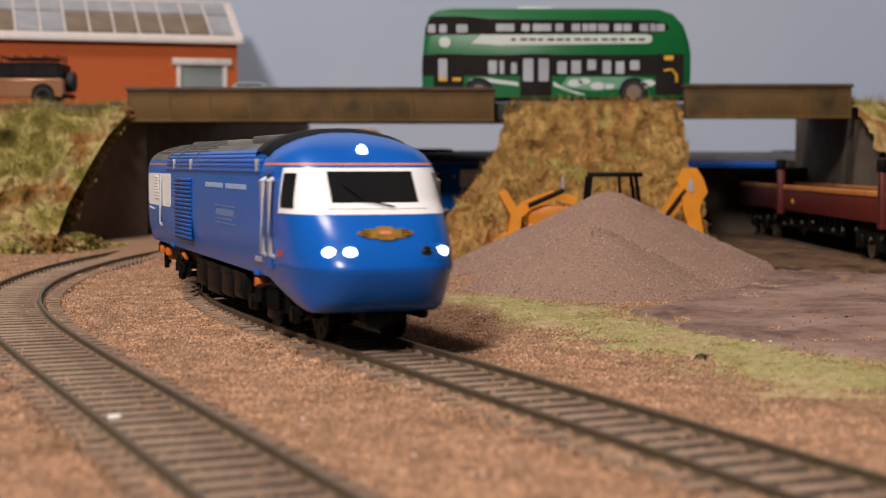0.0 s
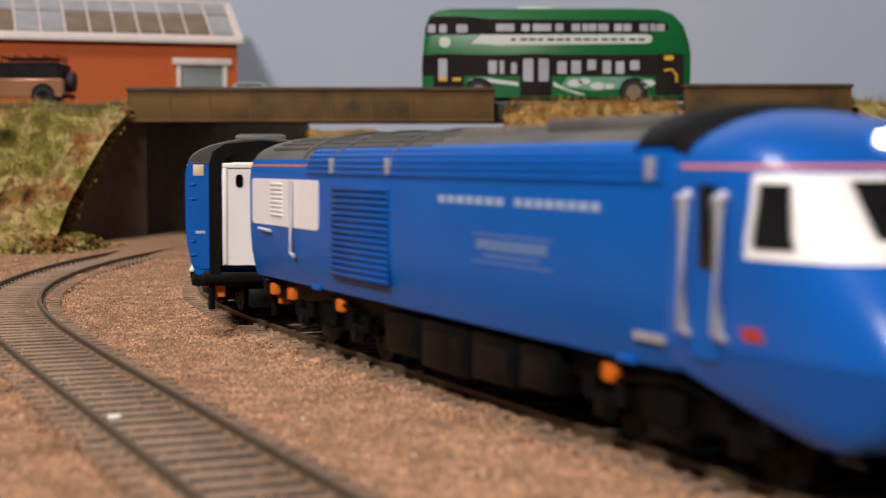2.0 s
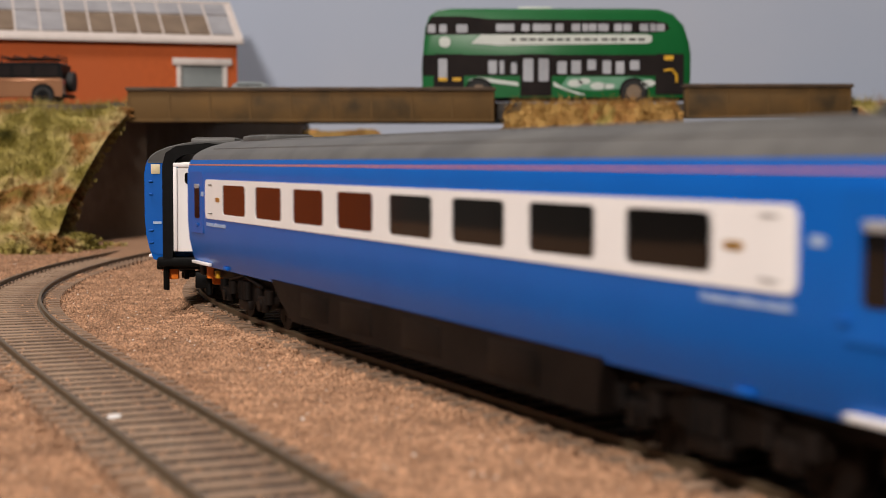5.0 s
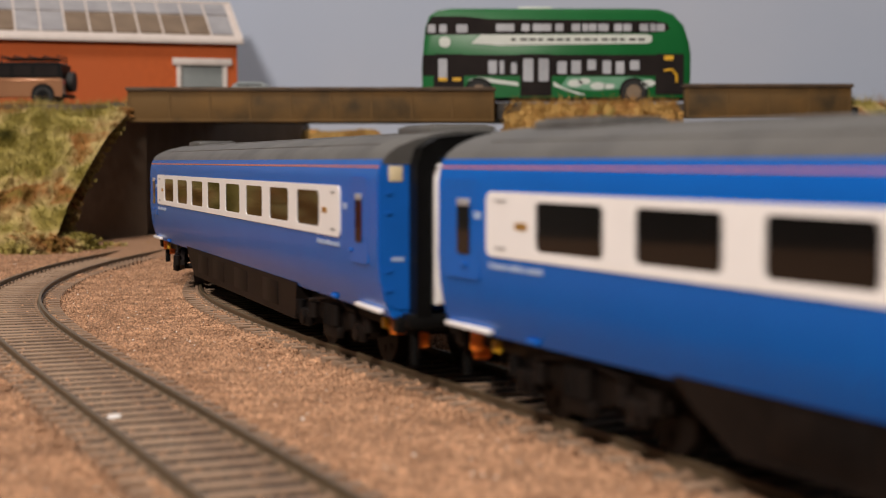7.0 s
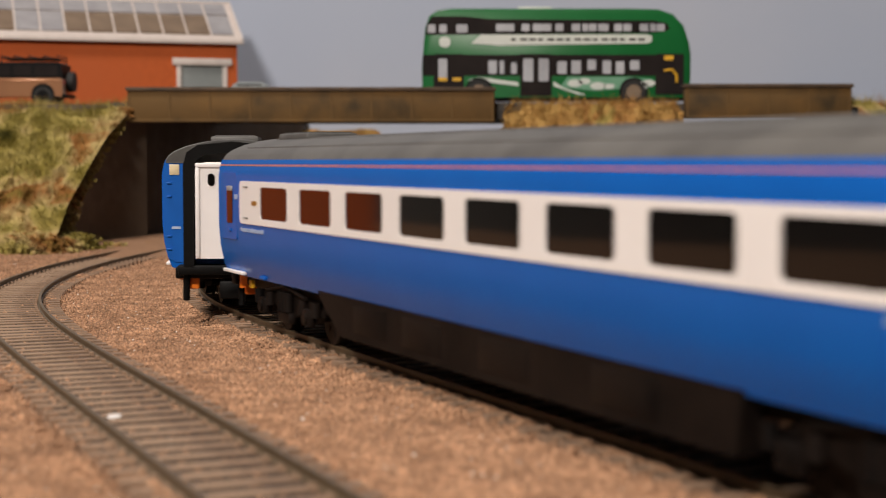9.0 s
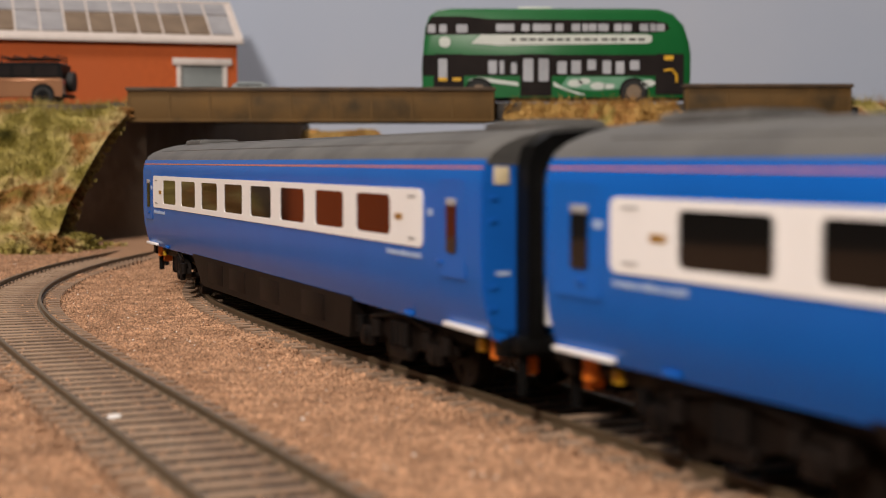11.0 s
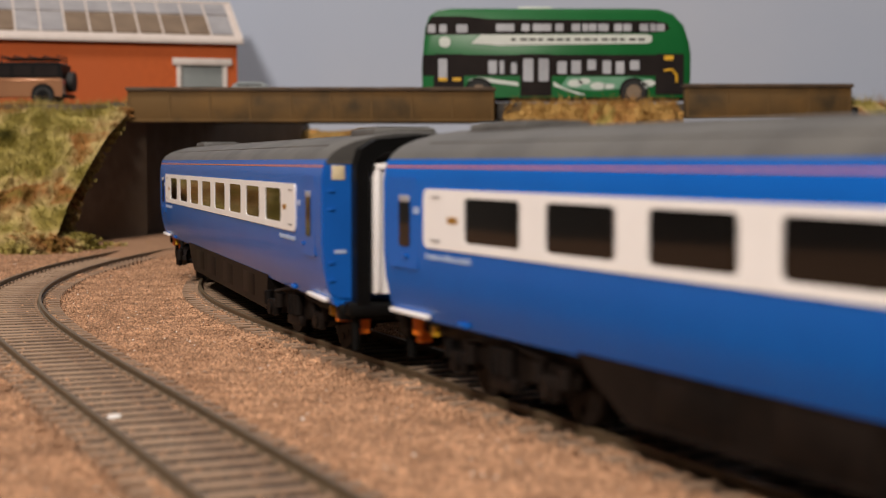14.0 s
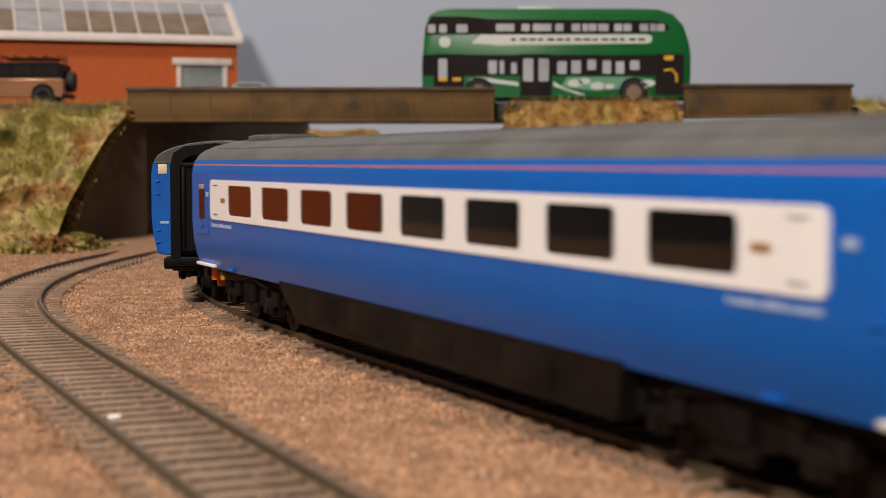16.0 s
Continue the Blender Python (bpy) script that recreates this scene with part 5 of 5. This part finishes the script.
def off_roader():
    v = thing("off_road_car", "bronze boxy off-road car with roof rack and spare wheel", "car", at=pose(-0.2365, 0.866, 0.0709))
    W = 11.5
    lower = [(-29, 5), (-29, 12.4), (-27, 14.2), (-12, 15.0), (28, 15.0), (29, 14), (29, 5)]
    part("body", loft(bmesh.new(), [[(x * k, y, z) for x, z in lower] for y, k in ((-W, 0.985), (-W + 1, 1), (W - 1, 1), (W, 0.985))], True), BRONZE, v, "bronze lower body")
    cab = [(-12, 14.8), (-8.5, 22.6), (-6, 23.8), (26, 23.8), (28, 22.6), (28.4, 14.8)]
    part("cabin", loft(bmesh.new(), [[(x, y, z if z < 16 else z - k) for x, z in cab] for y, k in ((-W + 0.2, 0.6), (-W + 1.2, 0), (W - 1.2, 0), (W - 0.2, 0.6))], True), BLACK, v, "dark upper cabin")
    for x0, x1 in ((-8.5, 0.5), (2, 12), (13.5, 26)):
        part("window", prism(bmesh.new(), rounded(x0, x1, 16.2, 21.8, 0.8), -W + 0.3, -W - 0.15, "xz"), BUS_DARK, v, "dark window")
    part("waist_trim", box(bmesh.new(), -28.5, 28.6, -W - 0.25, -W + 0.2, 13.4, 14.2, 0.1), BRONZE, v)
    bm = bmesh.new()
    for yy in (-9, -3, 3, 9):
        tube(bm, [(-5, yy, 25.8), (26, yy, 25.8)], 0.4)
    for x in (-5, 2, 10, 18, 26):
        tube(bm, [(x, -9.5, 24), (x, -9.5, 27.2), (x, 9.5, 27.2), (x, 9.5, 24)], 0.4)
    part("roof_rack", bm, BLACK, v, "black tubular roof rack")
    for x in (-18.5, 18.0):
        part("wheel_arch", cyl(bmesh.new(), (x, 0, 5.8), 6.4, 2 * W + 0.6, "y", 24), BLACK, v)
        for hand in (-1, 1):
            wheel(v, x, hand * (W - 1.2), 5.2, 5.2, 3.6, BLACK, "dark wheel rim")
    part("spare_wheel", cyl(bmesh.new(), (31.0, 1.0, 13.5), 5.6, 3.4, "x", 24), TYRE, v, "black spare wheel")
    part("bumper", box(bmesh.new(), 28, 30.5, -W, W, 4.4, 6.6, 0.4), BLACK, v)
    part("bumper", box(bmesh.new(), -31, -28.5, -W, W, 4.4, 6.6, 0.4), BLACK, v)
    part("tail_lamp", cyl(bmesh.new(), (29.2, -9.2, 12.6), 0.9, 0.8, "x", 10), RED, v, "red tail lamp")
    return v


off_roader()


def parked_car():
    v = thing("parked_car", "small silver-grey car parked end-on behind the bridge parapet", "car", at=pose(-0.107, 0.872, 0.0706))
    half = [(-11, 3), (-11.3, 7), (-10.4, 9.4), (-8.6, 12.8), (-6.5, 13.8), (6.5, 13.8), (8.6, 12.8), (10.4, 9.4), (11.3, 7), (11, 3)]
    rings = []
    for y, k, top in ((-27, 0.93, 8.0), (-25, 1, 9.4), (-12, 1, 10.0), (-6, 1, 15.6), (14, 1, 15.6), (21, 1, 12.0), (26, 1, 10.5), (27, 0.93, 8.0)):
        rings.append([(x * k, y, min(z, top)) for x, z in half])
    part("body", loft(bmesh.new(), rings, True), DOOR_GREY, v)
    part("rear_window", prism(bmesh.new(), rounded(-7.0, 7.0, 9.8, 12.4, 0.8), -9.6, -6.2, "xz"), BUS_DARK, v, "dark window")
    for x in (-9.6, 9.6):
        for y in (-16, 16):
            wheel(v, x, y, 4.2, 4.2, 2.6).matrix_basis = pose(x * MM, y * MM, 4.2 * MM, 0, 0, 90)
    return v


parked_car()


def backhoe():
    d = thing("backhoe_loader", "orange-yellow backhoe loader with folded arm standing behind the gravel heap", "digger", at=pose(0.0, 0.705, -0.0032))
    part("chassis", box(bmesh.new(), 38, 98, -9, 9, 7, 16, 0.8), DIGGER, d)
    part("bonnet", box(bmesh.new(), 38, 64, -7.5, 7.5, 15.5, 24, 1.2), DIGGER, d)
    bm = bmesh.new()
    for x0, x1 in ((66, 69), (89, 86)):
        for yy in (-9.2, 9.2):
            tube(bm, [(x0 - 2 if x0 < 70 else x0, yy, 15), (x0 if x0 < 70 else x1, yy, 37)], 0.9)
    box(bm, 66, 89, -10.2, 10.2, 36.8, 38.8, 0.6)
    tube(bm, [(80, -9.2, 15), (78.5, -9.2, 37)], 0.7)
    part("cab_frame", bm, BLACK, d, "black cab frame and roof")
    part("cab_seat", box(bmesh.new(), 73, 80, -4, 4, 15, 24, 0.8), BLACK, d)
    part("exhaust", cyl(bmesh.new(), (54, -4, 30), 0.8, 14, "z", 10), SILVER, d)
    # front loader
    bm = bmesh.new()
    for yy in (-9.5, 7.5):
        prism(bm, [(60, 24), (60, 28), (50, 30.5), (36, 25.5), (30, 18), (33, 16.5), (39, 22), (50, 26.5)], yy, yy + 2, "xz")
    part("loader_arm", bm, DIGGER, d, "orange-yellow loader arms")
    part("ram", tube(bmesh.new(), [(38, -9.8, 24), (54, -9.8, 31)], 1.0), BLACK, d)
    bm = prism(bmesh.new(), [(34, 8), (22, 6), (22, 8), (29, 12), (30, 20), (25, 29), (28, 31), (35, 20)], -14, 14, "xz")
    part("front_bucket", bm, DIGGER, d, "orange-yellow front bucket")
    # rear arm, folded
    bm = prism(bmesh.new(), [(94, 12), (98, 11), (111, 28), (114, 35), (108, 36), (104, 30)], -3.4, 3.4, "xz")
    part("boom", bm, DIGGER, d, "orange-yellow boom")
    bm = prism(bmesh.new(), [(105, 35), (108, 40.5), (114, 40.8), (117, 36), (119, 30), (116.5, 26), (115.5, 22), (118, 8), (113, 7), (108, 22), (107, 30)], -4.6, 0.6, "xz")
    arm = part("dipper_arm", bm, DIGGER, d, "orange-yellow dipper arm")
    part("arm_plate", prism(bmesh.new(), rounded(110.2, 112.4, 30, 35.5, 1.0), -4.6, -5.0, "xz"), SILVER, arm, "grey pivot plate")
    bm = prism(bmesh.new(), [(112, 9), (119, 9), (122, 5), (121, 2.6), (116, 3), (112, 6)], -6, 4, "xz")
    part("rear_bucket", bm, DIGGER, d, "small orange-yellow bucket")
    part("ram", tube(bmesh.new(), [(98, -4.2, 16), (109, -4.2, 31)], 0.9), BLACK, d)
    for x, r in ((46, 6.5), (84, 10.2)):
        for yy in (-10.5, 10.5):
            wheel(d, x, yy, r, r, 5.4, DIGGER, "orange-yellow wheel rim")
    return d


backhoe()


def wagon(at, label):
    w = thing("flat_wagon", label, "railway wagon", "wagons on the siding", at=at)
    L = 158.0
    for hand in (-1, 1):
        part("side_sill", box(bmesh.new(), -L, L, *w_pair(hand * 14.5, hand, 2.4), 16.0, 27.0, 0.4), WAGON_RED, w, "maroon side sill")
        part("top_edge", box(bmesh.new(), -L, L, *w_pair(hand * 13.6, hand, 3.8), 26.4, 28.6, 0.3), WAGON_EDGE, w, "faded orange top edge")
        part("lettering", box(bmesh.new(), -22, -17, *w_pair(hand * 16.9, hand, 0.2), 20, 22), YELLOW, w)
        for x in ((-42, 142) if hand < 0 else ()):
            post = part("stanchion", box(bmesh.new(), x - 2.4, x + 2.4, *w_pair(hand * 16.2, hand, 3.4), 14.0, 36.5, 0.5), WAGON_RED, w, "maroon stanchion")
            part("cap", box(bmesh.new(), x - 3.2, x + 3.2, *w_pair(hand * 15.8, hand, 4.2), 36.5, 41.5, 0.5), BLACK, post, "black stanchion cap")
        bm = bmesh.new()
        for x in (-128, -96, 96, 128):
            box(bm, x - 4, x + 4, *w_pair(hand * 12.4, hand, 2.6), 4.5, 10.5, 0.6)
        box(bm, -138, -86, *w_pair(hand * 12.0, hand, 1.6), 8, 12, 0.5), box(bm, 86, 138, *w_pair(hand * 12.0, hand, 1.6), 8, 12, 0.5)
        for k in range(13):
            x = -60 + k * 10
            box(bm, x - 3, x + 3, *w_pair(hand * 11, hand, 2.0), 7.5, 16, 0.4)
        part("running_gear", bm, BLACK, w, "black running gear")
        for k in range(14):
            x = -130 + k * 20 + (k * 7) % 5
            part("brake_fitting", cyl(bmesh.new(), (x, hand * 14.9, 9.0 + (k * 5) % 4), 0.9, 1.0, "y", 10), CHROME, w, "bright metal fitting")
    part("deck", box(bmesh.new(), -L, L, -14.5, 14.5, 17.5, 20.0, 0.3), UNDER, w)
    part("underframe", box(bmesh.new(), -L + 4, L - 4, -9, 9, 10, 17.4, 0.3), BLACK, w)
    for x in (-128, -96, 96, 128):
        bm = wheelset_mesh()
        part("wheelset", bm, CHROME, w, "bright-rimmed wheelset", pose(x * MM, 0, 6.0 * MM))
    return w


SIDING = -90.0
wagon(pose(0.189, 0.748, 0, 0, 0, SIDING), "maroon flat wagon with orange top edge and stanchions on the siding")


def siding_track():
    t = thing("railway_track", "rusty siding track under the wagons", "railway track", "tracks of the layout")
    t.matrix_basis = pose(0.189, 0.740, 0, 0, 0, SIDING)
    for off in (-8.8, 8.8):
        part("rail", box(bmesh.new(), -160, 160, off - 0.6, off + 0.6, -2.6, 0.0, 0.15), RAIL, t)
    kind = sleeper_mesh(random.Random(9))
    for k in range(46):
        ob = new("sleeper", kind)
        ob.parent = t
        ob.location.x = (-156 + k * 6.9) * MM
    return t


siding_track()
# a bright flake of foil lying in the outer track
x, y, a = on_line(0, 67)
flake = part("foil_flake", prism(bmesh.new(), rounded(-1.05, 1.05, -0.75, 0.75, 0.6), 0, 0.25, "xy"), material("bright_foil", (0.95, 0.93, 0.9), (0.93, 0.9, 0.87), 300, 0.3), None, "", pose(-0.0541, 0.2545, -0.0014, 8, -4, 25))
tagged(flake, "small bright white flake lying on a sleeper", "flake")


def litter():
    rng = random.Random(21)
    pale = material("pale_chip", (0.75, 0.70, 0.66), None, 300, 0.5)
    dark = material("dead_leaf_green", (0.035, 0.035, 0.012), None, 300, 0.8)
    rust = material("rusty_leaf", (0.40, 0.09, 0.03), None, 300, 0.8)
    spots = [(78.5, 372, pale, 0.5), (74.5, 372, pale, 0.5), (57.5, 345, dark, 1.5), (39, 428, dark, 0.7), (24, 468, rust, 0.8), (130, 398, pale, 0.6), (41, 413, rust, 0.8),
             (150, 470, rust, 0.7), (112, 430, dark, 0.6)]
    for x, y, mat, r in spots:
        bm = bmesh.new()
        bmesh.ops.create_icosphere(bm, subdivisions=1, radius=r)
        for v in bm.verts:
            v.co = Vector((v.co.x * rng.uniform(0.7, 1.5), v.co.y * rng.uniform(0.7, 1.3), v.co.z * rng.uniform(0.4, 0.9)))
        ob = part("debris_chip", bm, mat, None, "", pose(x * MM, y * MM, (ground_z(x, y) + (1.0 if x > 60 else 0.6)) * MM, 0, 0, rng.uniform(0, 180)))
        tagged(ob, "small scrap of debris lying on the ground", "debris", "scraps on the ground")


litter()


# ---- movement ----
# place of the first coach's leading bogie along the line, second by second
RUN_S = [-323.5, -235.1, -147.9, -61.8, 24.4, 111.8, 200.0, 287.7, 377.1, 466.6, 555.9, 647.6, 730.2, 814.6, 902.9, 992.0, 1078.8]
GAP, COUPLED = 245.76, 320.5


def run_s(t):
    i = max(0, min(15, int(t)))
    f = t - i
    p = [RUN_S[0] - 88.4] + RUN_S + [RUN_S[-1] + 88.3]
    a, b, c, d = p[i:i + 4]
    return b + 0.5 * f * (c - a + f * (2 * a - 5 * b + 4 * c - d + f * (3 * (b - c) + d - a)))


def far_line(s):
    """The line, carried straight on past both of its ends."""
    if s > S[-1]:
        return PX[-1] + (s - S[-1]) * math.cos(TH[-1]), PY[-1] + (s - S[-1]) * math.sin(TH[-1]), TH[-1]
    if s < S[0]:
        return PX[0] + (s - S[0]) * math.cos(TH[0]), PY[0] + (s - S[0]) * math.sin(TH[0]), TH[0]
    return on_line(s)


def vehicle_pose(s, base, shift=0.0):
    """Both bogie pins on the line; also how far each bogie turns under the body."""
    xa, ya, ta = far_line(s)
    xb, yb, tb = far_line(s - base)
    a = math.atan2(ya - yb, xa - xb)
    x, y = (xa + xb) / 2 + shift * math.cos(a), (ya + yb) / 2 + shift * math.sin(a)
    return x, y, a, ta - a, tb - a


def motions():
    times = [k * 0.2 for k in range(81)]
    fast = [k * 0.1 for k in range(161)]
    convoy = [(LEAD, GAP, 135.0, 0.0, False)]
    convoy += [(c, -k * COUPLED, 210.0, -5.0, False) for k, c in enumerate(COACHES)]
    convoy += [(TAIL, -3 * COUPLED - 110 - 288 + 67.5, 135.0, 0.0, True)]
    for ob, lag, base, shift, turned in convoy:
        rows, front, rear = [], [], []
        for t in times:
            x, y, a, fa, ra = vehicle_pose(run_s(t) + lag, base, shift)
            rows.append((t, pose(x * MM, y * MM, 0, 0, 0, math.degrees(a) + (180 if turned else 0))))
            front.append((t, fa)), rear.append((t, ra))
        walk(ob, rows)
        for b in [o for o in ob.children if o.name.startswith("bogie")]:
            lead = (b.location.x > 0) != turned
            x = b.location.x
            walk(b, [(t, pose(x, 0, 0, 0, 0, math.degrees(v))) for t, v in (front if lead else rear)])
            for w in [o for o in b.children if o.name.startswith("wheelset")]:
                wx = w.location.x
                walk(w, [(t, pose(wx, 0, 0.006, 0, math.degrees(run_s(t) / 6.0) * (-1 if turned else 1), 0)) for t in fast])


motions()
